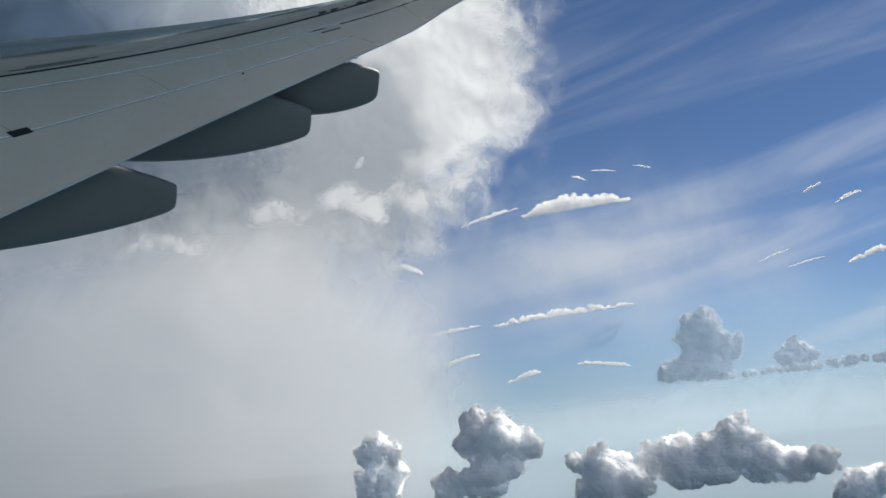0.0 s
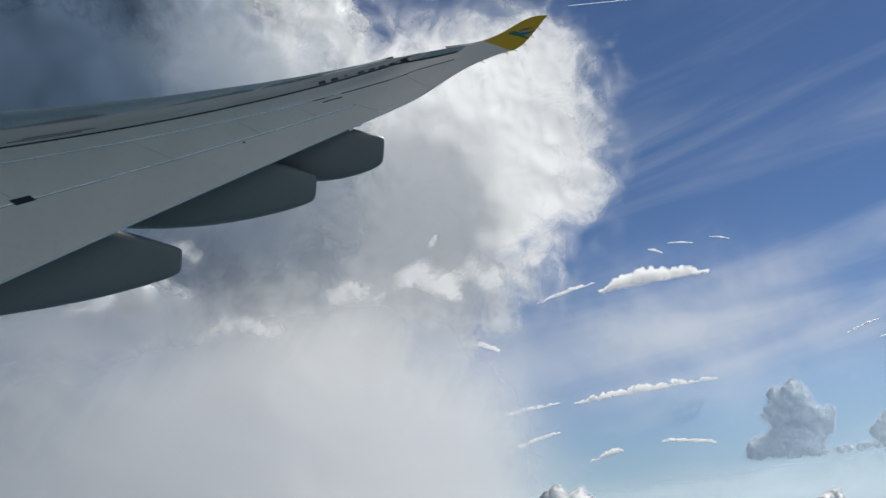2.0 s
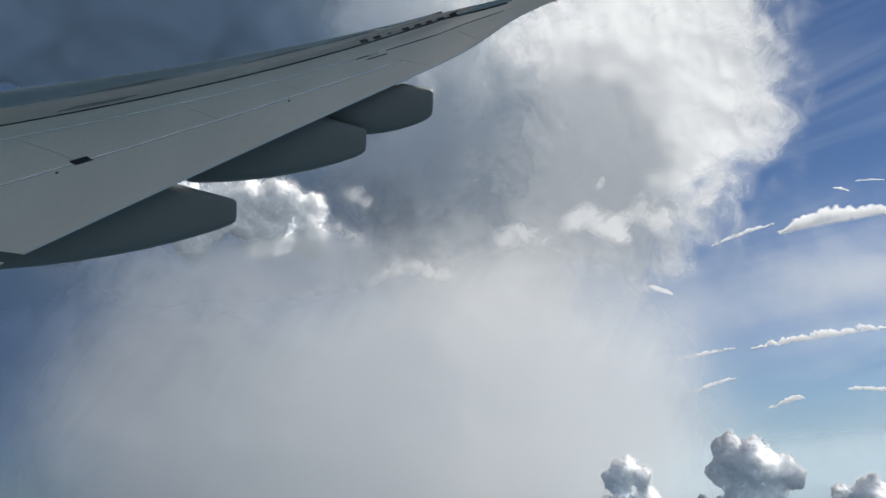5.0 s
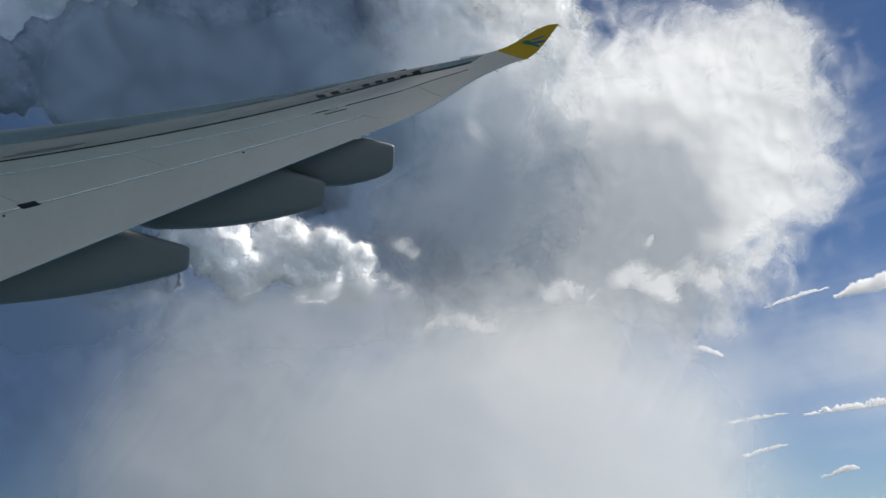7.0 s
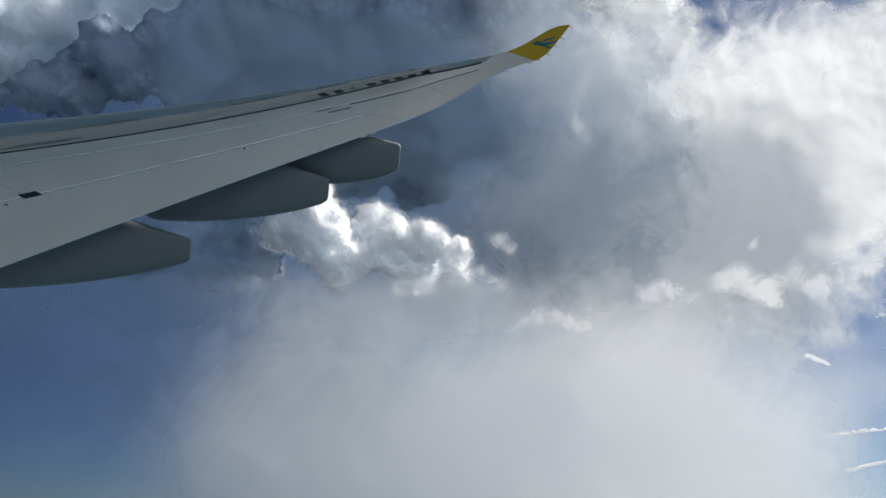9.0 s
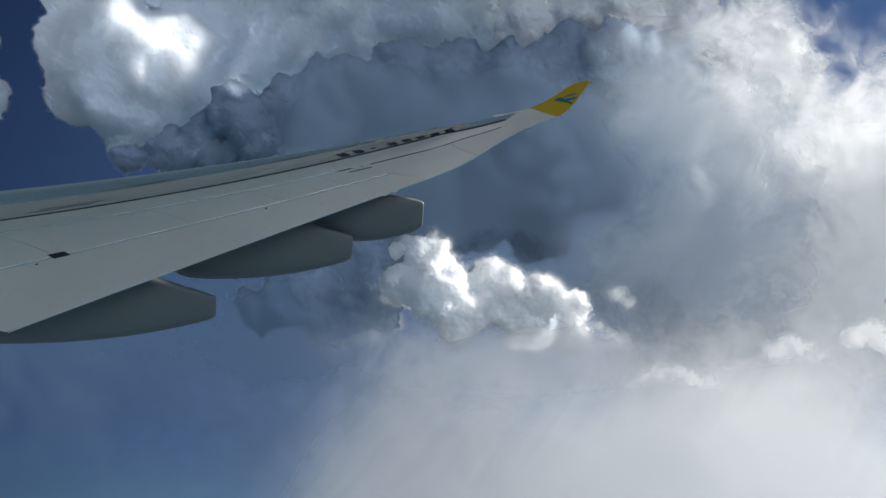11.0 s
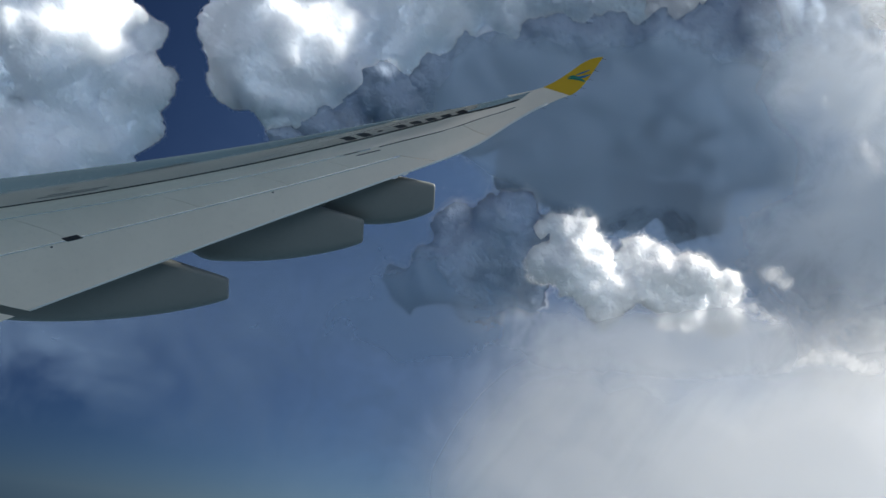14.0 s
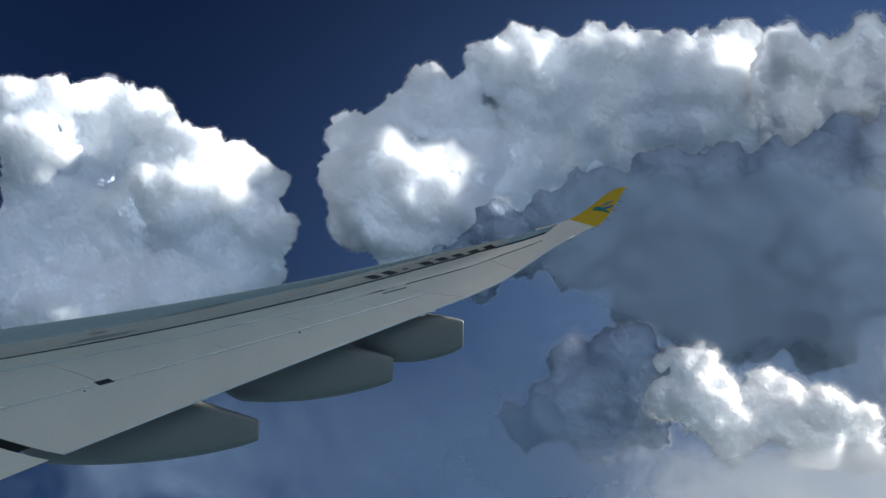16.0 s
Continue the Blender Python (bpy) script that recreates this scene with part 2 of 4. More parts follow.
def cumulus(lobes, dist, seed, label, mat=CLOUD, kids=9, rough=0.36, fringe=0, reach=0.12, group="", deep=1.0, flake=0.022, sprout=(0.25, 0.46), base=None, buds=4, fine=90000, soften=0.17):
    """A heaped cloud. lobes: azimuth, elevation and radius in degrees of its main heaps, dist metres away. Smaller heaps sprout on them
    in two generations, the whole is merged into one billowing skin, and loose shreds (fringe: how many, reach: how far in degrees) soften it."""
    r = np.random.RandomState(seed)
    mid_e = math.radians(float(np.mean([l[1] for l in lobes])))
    heaps = []
    for a, e, size in lobes:
        c = np.array((a * math.cos(mid_e), e, deep * size * r.uniform(-1, 1)))
        heaps.append((c, size))
        for _ in range(kids):
            d = r.normal(size=3)
            d /= np.linalg.norm(d)
            d[1], d[2] = abs(d[1]) * 0.8 + d[1] * 0.2, abs(d[2]) * 0.6 + d[2] * 0.4
            small = size * r.uniform(*sprout)
            at = c + d * size * r.uniform(0.70, 0.95)
            heaps.append((at, small))
            for _ in range(buds):
                q = d + 0.8 * r.normal(size=3)
                q /= np.linalg.norm(q)
                heaps.append((at + q * small * r.uniform(0.75, 0.95), small * r.uniform(0.25, 0.50)))
    centres, sizes = np.array([h[0] for h in heaps]), np.array([h[1] for h in heaps])
    typical = float(np.median([l[2] for l in lobes]))
    lo = (centres[:, :2] - sizes[:, None] * 1.4).min(0)
    hi = (centres[:, :2] + sizes[:, None] * 1.4).max(0)
    cell = math.sqrt((hi[0] - lo[0]) * (hi[1] - lo[1]) / fine)
    nu, nv = int((hi[0] - lo[0]) / cell) + 2, int((hi[1] - lo[1]) / cell) + 2
    U, V = np.meshgrid(lo[0] + cell * np.arange(nu), lo[1] + cell * np.arange(nv), indexing="ij")
    flatp = np.stack([U.ravel(), V.ravel(), np.full(U.size, seed * 3.7)], 1) / typical
    bulge = billow(flatp * 0.9, 6, 0.55).reshape(U.shape)
    stir_u = 0.16 * typical * perlin(flatp * 1.3 + 9.0).reshape(U.shape) + 0.06 * typical * perlin(flatp * 4.1 + 2.0).reshape(U.shape)
    stir_v = 0.16 * typical * perlin(flatp * 1.3 + 31.0).reshape(U.shape) + 0.06 * typical * perlin(flatp * 4.1 + 23.0).reshape(U.shape)
    swell = 1 + rough * (bulge - 0.62)
    total, sharp = np.zeros(U.shape), 5.0 / typical
    for c, size in zip(centres, sizes):
        a0, a1 = max(int((c[0] - 1.5 * size - lo[0]) / cell), 0), int((c[0] + 1.5 * size - lo[0]) / cell) + 2
        b0, b1 = max(int((c[1] - 1.5 * size - lo[1]) / cell), 0), int((c[1] + 1.5 * size - lo[1]) / cell) + 2
        w = (slice(a0, a1), slice(b0, b1))
        du, dv, rr = U[w] + stir_u[w] - c[0], V[w] + stir_v[w] - c[1], size * np.clip(swell[w], 0.82, 1.45)
        left = rr * rr - du * du - dv * dv
        total[w] += np.where(left > 0, np.exp(sharp * np.clip(c[2] + np.sqrt(np.maximum(left, 0)), -9, 9)), 0)
    mask = total > 0
    if base is not None:
        # the flat base at the height where the vapour condenses
        mask &= V > base + 0.25 * typical * (bulge - 0.5)
    h = np.where(mask, np.log(np.maximum(total, 1e-9)) / sharp, 0)
    # small holes are closed
    solid, grown = mask, mask.copy()
    for flip in (False, True):
        work = ~grown if flip else grown
        for _ in range(5):
            work = work | np.roll(work, 1, 0) | np.roll(work, -1, 0) | np.roll(work, 1, 1) | np.roll(work, -1, 1)
        grown = ~work if flip else work
    mask = mask | grown
    # the inside is rounded off, the outline stays crisp
    weight, level = solid.astype(float), np.where(solid, h, 0)
    for _ in range(int(min(60, 8 + 2 * (soften * typical / cell) ** 2))):
        top = level.copy()
        low = weight.copy()
        for axis in (0, 1):
            for step in (1, -1):
                top += np.roll(level, step, axis)
                low += np.roll(weight, step, axis)
        level = np.where(mask, top / np.maximum(low, 1e-9), 0)
        weight = (mask & (low > 0)).astype(float)
    h = np.where(solid, 0.56 * level + 0.44 * h, level)
    az, el = np.radians(U / math.cos(mid_e)), np.radians(V)
    ray = np.stack([-np.sin(az) * np.cos(el), np.cos(az) * np.cos(el), np.sin(el)], -1)
    full = mask[:-1, :-1] & mask[1:, :-1] & mask[1:, 1:] & mask[:-1, 1:]
    index = np.arange(nu * nv).reshape(nu, nv)
    q = np.stack([index[:-1, :-1][full], index[1:, :-1][full], index[1:, 1:][full], index[:-1, 1:][full]], 1)
    used, q = np.unique(q, return_inverse=True)
    q = q.reshape(-1, 4)
    front = (ray * (dist * (1 - np.radians(h)))[..., None]).reshape(-1, 3)[used]
    rear = (ray * (dist * (1 + 1.2 * np.radians(np.maximum(h, 0) + 0.3 * typical)))[..., None]).reshape(-1, 3)[used]
    k = len(used)
    tri = np.concatenate([q[:, [0, 2, 1]], q[:, [0, 3, 2]], q[:, [0, 1, 2]] + k, q[:, [0, 2, 3]] + k])
    v = np.concatenate([front, rear])
    mid = v.mean(0)
    ob = new("cumulus_cloud", raw_mesh("cumulus_cloud", v - mid, tri, mat))
    ob.location = mid
    tagged(ob, label, "cloud", group)
    if fringe:
        # shreds mostly along the outline, pointing away from the cloud
        soft = mask.astype(float)
        for _ in range(4):
            soft = (np.roll(soft, 1, 0) + np.roll(soft, -1, 0) + np.roll(soft, 1, 1) + np.roll(soft, -1, 1)) / 4
        gu, gv = np.gradient(soft)
        rim = np.flatnonzero((mask & (soft < 0.85)).ravel())
        across = np.stack([-np.cos(az), -np.sin(az), np.zeros(az.shape)], -1)
        upward = np.cross(across, ray)
        upward *= np.sign(upward[..., 2:3])
        out = (-(across * gu[..., None] + upward * gv[..., None])).reshape(-1, 3)[rim]
        out /= np.linalg.norm(out, axis=1)[:, None] + 1e-9
        start = (ray * (dist * (1 - np.radians(h)))[..., None]).reshape(-1, 3)[rim] - mid
        flakes = shreds(r, start, out, dist, fringe, reach, flake)
        mist = new("mist", raw_mesh("mist", flakes, np.arange(fringe * 3).reshape(-1, 3), DENSE))
        mist.parent = ob
        tagged(mist, "soft loose shreds of mist along its skin", kind="stuff")
    return ob


def scrap(a0, e0, a1, e1, thick, dist, seed, label, group="scraps of cloud"):
    """A ragged, wind-drawn strip of cloud between two directions: loose shreds in a row of small heaps over a flat base."""
    r = np.random.RandomState(seed)
    run = math.hypot(a1 - a0, e1 - e0)
    count = int(1200 + 34000 * run * thick)
    w = r.uniform(0, 1, count)
    body = np.full(count, 0.05 * thick)
    for _ in range(int(4 + 3.0 * run / thick)):
        c = r.uniform(0.04, 0.96)
        tall = thick * r.uniform(0.12, 0.85) * math.sin(math.pi * c) ** 0.5
        wide = tall / run * r.uniform(0.6, 1.3)
        body = np.maximum(body, tall * np.sqrt(np.clip(1 - ((w - c) / wide) ** 2, 0, 1)))
    body *= 0.85 + 0.5 * perlin(np.stack([w * run / thick * 5 + seed, w * 0 + 0.3, w * 0], 1))
    up = r.uniform(size=count) ** 0.8 * body - np.abs(r.normal(size=count)) * 0.06 * thick
    az, el = a0 + (a1 - a0) * w + r.normal(size=count) * 0.05 * thick, e0 + (e1 - e0) * w + up
    far = dist * (1 + r.normal(size=count) * math.radians(thick) * 0.6)
    ra, re = np.radians(az), np.radians(el)
    p = np.stack([-np.sin(ra) * np.cos(re), np.cos(ra) * np.cos(re), np.sin(re)], 1) * far[:, None]
    keep = perlin(p / (dist * math.radians(thick) * 0.7)) + 0.5 * perlin(p / (dist * math.radians(thick) * 0.25)) > -0.12
    p = p[keep]
    mid = p.mean(0)
    n = len(p)
    size = (dist * math.radians(0.0105) * r.uniform(0.5, 1.5, n))[:, None]
    t1, t2 = r.normal(size=(n, 3)), r.normal(size=(n, 3))
    tri = np.stack([p - mid + t1 * size * 0.7, p - mid + t2 * size * 0.7, p - mid - (t1 + t2) * size * 0.5], 1).reshape(-1, 3)
    ob = new("cloud_scrap", raw_mesh("cloud_scrap", tri, np.arange(n * 3).reshape(-1, 3), SHRED))
    ob.location = mid
    return tagged(ob, label, "cloud", group, "stuff")


# ---- sea far below ----
def sea():
    n, radius = 96, 4950.0
    verts = [(0, 0, -140)] + [(radius * math.cos(2 * math.pi * i / n), radius * math.sin(2 * math.pi * i / n), -140) for i in range(n)]
    ob = mesh_object("sea", verts, [(0, i + 1, (i + 1) % n + 1) for i in range(n)], sea_material(), smooth=False)
    tagged(ob, "pale hazy sea far below the clouds", "sea", kind="structure")


sea()

# ---- the wing ----
# wing frame: x along the span towards the tip, y across the chord, z out of the upper skin
ORIGIN = Vector((-14.801, 23.597, 10.061))
SPAN, CROSS, UP = Vector((0.5403, 0.6487, 0.536)), Vector((-0.4308, -0.334, 0.8384)), Vector((0.7229, -0.6838, 0.099))
FORE = Vector((-0.767, 0.642, 0.0))   # flight direction in the wing frame
wing = new("aircraft_wing")
wing.matrix_world = Matrix.Translation(ORIGIN) @ Matrix((SPAN, CROSS, UP)).transposed().to_4x4()
tagged(wing, "pale grey airliner wing with yellow upturned winglet", "aircraft wing")

# The skin runs through five lines along the span: 0 trailing edge, 1 flap hinge, 2 spoiler hinge, 3 dark seal, 4 leading edge.
# For each: height at the root station and its slope, three coefficients of the chord line, and the sweep-back near the tip (amount, start, power).
LINES = (((-0.12, 0.13), (0.3456, -0.4005, -0.0464), None),
         ((0.55, 0.04), (1.3231, -1.0261, 0.1223), None),
         ((1.05, 0.0), (1.8447, -1.3547, 0.2818), (0.13, 6.9, 1.4)),
         ((1.35, -0.04), (2.0233, -1.2002, 0.3195), (0.17, 6.3, 1.4)),
         ((2.7, -0.15), (1.9559, -1.077, 0.2811), (0.093, 6.5, 2.0)))


def rise(s):
    """How far the wing bends up towards its tip."""
    return 0.125 * max(0.0, s - 5.5) ** 2


def line(k, s):
    """Chord position and height of line k at span s."""
    (z0, slope), c, tip = LINES[k]
    u = (s + 3) / 8
    y = c[0] + c[1] * u + c[2] * u * u
    if k == 0:
        y += 0.1302 * max(0.0, s - 6.5) ** 2 - 0.0442 * max(0.0, s - 6.5) ** 3
    elif tip:
        y -= tip[0] * max(0.0, s - tip[1]) ** tip[2]
    w = min(max((s - 5) / 4, 0.0), 1.0)
    w = w * w * (3 - 2 * w)
    return y, (z0 + slope * s) * (1 - w) + 0.8 * w + rise(s)


def skin(s, v, lift=0.0):
    """A point of the skin: span s, and v from 0 at the trailing edge to 4 at the leading edge; past 4 it rolls under the nose."""
    if v > 4:
        y, z = line(4, s)
        room = math.hypot(y - line(3, s)[0], z - line(3, s)[1])
        a = (v - 4) * math.pi * 0.7
        return (s, y - 0.10 * room * math.sin(a) * 0.6, z - 0.30 * room * (1 - math.cos(a)) + lift)
    k = min(int(v), 3)
    w = v - k
    p = [np.array(line(min(max(k + d, 0), 4), s)) for d in (-1, 0, 1, 2)]
    if k == 0:
        p[0] = 2 * p[1] - p[2]
    if k == 3:
        p[3] = 2 * p[2] - p[1]
    m0, m1 = (p[2] - p[0]) * 0.5, (p[3] - p[1]) * 0.5
    q = p[1] * (2 * w ** 3 - 3 * w ** 2 + 1) + m0 * (w ** 3 - 2 * w ** 2 + w) + p[2] * (3 * w ** 2 - 2 * w ** 3) + m1 * (w ** 3 - w ** 2)
    y, z = q
    dy, dz = p[2] - p[1]
    size = math.hypot(dy, dz) + 1e-6
    return (s, y - lift * dz / size, z + lift * dy / size)


def part(name, verts, faces, mat, parent=None, label="", smooth=True):
    ob = mesh_object(name, verts, faces, mat, parent or wing, smooth)
    if label:
        ob["label"] = label
    return ob


def crisp(ob, angle=0.6):
    """Keeps the edges of a panel sharp."""
    ob.data.set_sharp_from_angle(angle=angle)
    return ob


def wing_body():
    """The wing box under the skin panels, closed."""
    verts, faces = [], []
    stations = [-16 + 0.5 * i for i in range(46)]
    vs = [0.25 + 3.0 * k / 12 for k in range(13)]
    for s in stations:
        top = [skin(s, v, -0.22) for v in vs]
        low = [(x, y - 0.1 - 0.12 * math.sin(math.pi * k / 12), z - 0.08 - 0.9 * math.sin(math.pi * k / 12) * min(1.0, (10 - s) / 12)) for k, (x, y, z) in enumerate(top)]
        verts += top + low[-2:0:-1]
    c = 24
    for i in range(len(stations) - 1):
        for k in range(c):
            faces.append((i * c + k, (i + 1) * c + k, (i + 1) * c + (k + 1) % c, i * c + (k + 1) % c))
    faces += [tuple(range(c)), tuple(range((len(stations) - 1) * c, len(stations) * c))[::-1]]
    part("wing_box", verts, faces, DARK, label="dark inner structure seen through the joints")


def panel(name, cut_a, cut_b, low, high, mat, label="", lift=0.0, thick=0.05, gap=0.010, rows=6, taper=False):
    """One skin panel between two chordwise cuts, each given by its span at the aft and the fore edge, and two levels of the skin."""
    n = max(2, int((cut_b[0] - cut_a[0]) / 0.4))
    top = []
    for i in range(n + 1):
        for j in range(rows + 1):
            w = j / rows
            a, b = cut_a[0] + (cut_a[1] - cut_a[0]) * w + gap, cut_b[0] + (cut_b[1] - cut_b[0]) * w - gap
            s = a + (b - a) * i / n
            size = math.dist(skin(s, low), skin(s, min(high, 4))) + 1e-6
            v = low + (high - low) * (gap / size + (1 - 2 * gap / size) * w)
            top.append(skin(s, v, lift))
    c = rows + 1
    verts = top + [(x, y, z - thick * (min(1.0, 0.2 + j % c / 3) if taper else 1.0)) for j, (x, y, z) in enumerate(top)]
    k = len(top)
    faces = []
    for i in range(n):
        for j in range(rows):
            q = (i * c + j, (i + 1) * c + j, (i + 1) * c + j + 1, i * c + j + 1)
            faces += [q, tuple(x + k for x in q[::-1])]
    edge = [i * c for i in range(n + 1)] + [n * c + j for j in range(1, c)] + [i * c + rows for i in range(n - 1, -1, -1)] + [j for j in range(rows - 1, 0, -1)]
    for a, b in zip(edge, edge[1:] + edge[:1]):
        faces.append((b, a, a + k, b + k))
    return crisp(part(name, verts, faces, mat, label=label))


def strip(name, v, s0, s1, width, mat, lift, label="", step=0.25, thick=0.05):
    """A narrow raised band along the span at level v of the skin."""
    verts, faces = [], []
    n = max(2, int((s1 - s0) / step))
    for i in range(n + 1):
        s = s0 + (s1 - s0) * i / n
        d = width / 2 / (math.dist(skin(s, v), skin(s, v + 0.1)) * 10 + 1e-6)
        a, b = max(v - d, 0.0), max(v - d, 0.0) + 2 * d
        verts += [skin(s, a, lift), skin(s, b, lift), skin(s, b, lift - thick), skin(s, a, lift - thick)]
    for i in range(n):
        for j in range(4):
            faces.append((4 * i + j, 4 * i + (j + 1) % 4, 4 * i + 4 + (j + 1) % 4, 4 * i + 4 + j))
    faces += [(3, 2, 1, 0), (4 * n, 4 * n + 1, 4 * n + 2, 4 * n + 3)]
    return part(name, verts, faces, mat, label=label)


wing_body()
CUT = -8.15
SPOILERS = ((-15.5, -16.5), (-11.0, -12.2), (-6.24, -7.59), (-2.28, -3.48), (0.58, -0.42), (2.69, 1.79), (4.36, 3.22))
panel("outboard_flap", (CUT, CUT - 2.75), (5.5, 4.36), 0, 1, GREY, "pale grey flap with a bright trailing edge", taper=True)
panel("inboard_flap", (-15.0, -16.0), (CUT - 0.45, CUT - 3.2), 0, 0.97, GREY, "pale grey inboard flap", lift=-0.03, taper=True)
for a, b in zip(SPOILERS, SPOILERS[1:]):
    panel("spoiler", a, b, 1, 2, GREY)
panel("aileron", (5.5, 3.22), (7.32, 6.62), 0, 2, GREY, taper=True)
panel("aileron", (7.32, 6.62), (8.84, 8.49), 0, 2, GREY, taper=True)
panel("fixed_skin", (-15.5, -15.8), (8.49, 8.70), 2, 3, GREY, gap=0.004)
panel("leading_edge_skin", (-15.8, -16.0), (8.74, 9.1), 3, 4.9, SLAT, "shiny grey leading edge reflecting the clouds", gap=0.004, rows=14)
# pale strips put in where panel steps catch the light
strip("hinge_strip", 2, -13.0, 3.4, 0.035, GLINT, 0.010)
strip("hinge_strip", 1, -13.0, 4.3, 0.045, GLINT, 0.012)
strip("hinge_seal", 2, 3.7, 8.3, 0.022, DARK, 0.010)
strip("seal_strip", 3, -14.0, 8.5, 0.055, DARK, 0.012)
# sunlight on the trailing edge, put in as a pale strip
strip("trailing_edge_strip", 0, CUT, 9.1, 0.065, PALE, 0.016, "pale strip for the sunlit glint of the trailing edge", thick=0.014)


def loft(name, fore, aft, mat, fat, label="", n=16, base=0.8):
    """A thin closed blade between two edge curves, given as points (span, chord)."""
    def edge(points):
        u = [i / (len(points) - 1) for i in range(len(points))]
        fits = [np.polyfit(u, [p[k] for p in points], min(3, len(points) - 1)) for k in (0, 1)]
        return lambda w: (float(np.polyval(fits[0], w)), float(np.polyval(fits[1], w)))
    front, rear = edge(fore), edge(aft)
    verts, faces, rows = [], [], 8
    for i in range(n + 1):
        w = i / n
        (s0, y0), (s1, y1) = rear(w), front(w)
        thick = fat * (1 - 0.75 * w)
        for side in (0, 1):
            for j in range(rows + 1):
                u = j / rows
                s, y = s0 + (s1 - s0) * u, y0 + (y1 - y0) * u
                z = base + rise(s) + 0.012 - 0.3 * w * max(0.0, u - 0.75) ** 1.6 * (y1 - y0)
                verts.append((s, y, z - (thick * math.sin(math.pi * u) + 0.012 if side else 0)))
    c = 2 * (rows + 1)
    for i in range(n):
        for j in range(rows):
            p = i * c + j
            faces.append((p, p + c, p + c + 1, p + 1))
            p += rows + 1
            faces.append((p + 1, p + c + 1, p + c, p))
        for j in (0, rows):
            p = i * c + j
            q = p + rows + 1
            faces.append((p, q, q + c, p + c) if j == 0 else (p + c, q + c, q, p))
    for e in (0, n * c):
        faces.append(tuple(range(e, e + rows + 1)) + tuple(range(e + c - 1, e + rows, -1)))
    return crisp(part(name, verts, faces, mat, label=label), 0.9)


loft("tip_skin", ((8.28, 0.80), (8.80, 0.52), (9.19, 0.335)), ((8.62, -0.17), (9.2, -0.28), (9.64, -0.445)), GREY, 0.10, "grey wing tip running up into the winglet")
tip = loft("winglet", ((9.20, 0.325), (9.58, 0.23), (9.93, 0.20), (10.2, 0.18), (10.43, 0.11), (10.67, -0.09)),
           ((9.66, -0.455), (9.83, -0.48), (10.02, -0.44), (10.22, -0.36), (10.41, -0.24), (10.68, -0.10)), YELLOW, 0.08,
           "yellow upturned winglet with a green and blue emblem")


def fairing(tail, depth_a, depth_b, length, blunt, sink=0.0, name="flap_fairing"):
    """A canoe-shaped fairing under the trailing edge with a blunt tail; tail is its lower rear corner."""
    f, u, nrm = FORE, Vector((0.642, 0.767, 0.0)), Vector((0, 0, 1))
    verts, faces = [], []
    n, m = 30, 20
    for i in range(n + 1):
        w = i / n
        q = length * w ** 1.4
        shut = max(0.0, (w - 0.72) / 0.28)
        low = -(depth_a * q - depth_b * q * q) * (1 - shut ** 2)
        high = blunt + 0.02 * q
        high = high - (high - low) * 0.5 * shut ** 2
        low = low + (high - low) * 0.2 * shut ** 2
        pinch = 1 - 0.10 * math.exp(-q / 0.06)
        mid, half = (low + high) / 2, (high - low) / 2 * pinch
        wide = (0.16 + 0.30 * min(1.0, q / 2.5) ** 0.7) * (1 - 0.85 * shut ** 2) * pinch
        for k in range(m):
            a = 2 * math.pi * k / m
            cu, cn = math.cos(a), math.sin(a)
            cu = math.copysign(abs(cu) ** 0.55, cu)
            cn = math.copysign(abs(cn) ** 0.7, cn)
            # the keel lies further back than the ridge, so the flank looks downwards
            p = Vector(tail) + f * (q + 0.28 * (mid + half * cu) * math.exp(-q / 1.5)) + u * (mid + half * cu) + nrm * (wide * cn + 0.55 * (half * cu - half) - sink * q)
            verts.append(tuple(p))
    for i in range(n):
        for k in range(m):
            faces.append((i * m + k, i * m + (k + 1) % m, (i + 1) * m + (k + 1) % m, (i + 1) * m + k))
    faces += [tuple(range(m))[::-1], tuple(range(n * m, n * m + m))]
    return part(name, verts, faces, FAIR_SHADED, label="grey canoe-shaped flap fairing, shade put into its paint")


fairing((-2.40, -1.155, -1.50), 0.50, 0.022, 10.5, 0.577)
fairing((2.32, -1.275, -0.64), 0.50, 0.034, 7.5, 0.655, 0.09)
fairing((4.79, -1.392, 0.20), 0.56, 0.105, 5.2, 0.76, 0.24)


def plate(name, s, v, along, across, mat, lift=0.008, label="", lean=0.0, parent=None):
    """A small flat plate on the skin: along the span, across the chord, its ends slanted by lean."""
    verts = []
    n = 4
    d = across / (math.dist(skin(s, v), skin(s, v + 0.1)) * 10)
    for z in (lift, lift - 0.03):
        for i in range(n + 1):
            for side in (-1, 1):
                verts.append(skin(s + along * (i / n - 0.5) + side * across / 2 * lean, v + side * d / 2, z))
    m = 2 * (n + 1)
    faces = []
    for i in range(n):
        a = 2 * i
        faces += [(a, a + 2, a + 3, a + 1), (m + a + 1, m + a + 3, m + a + 2, m + a), (a + 1, a + 3, m + a + 3, m + a + 1), (a + 2, a, m + a, m + a + 2)]
    faces += [(0, 1, m + 1, m), (2 * n + 1, 2 * n, m + 2 * n, m + 2 * n + 1)]
    return crisp(part(name, verts, faces, mat, parent, label, smooth=False))


plate("hinge_hatch", -6.15, 1.02, 0.46, 0.15, DARK, 0.014, "small dark recess at the flap hinge", lean=-0.9)
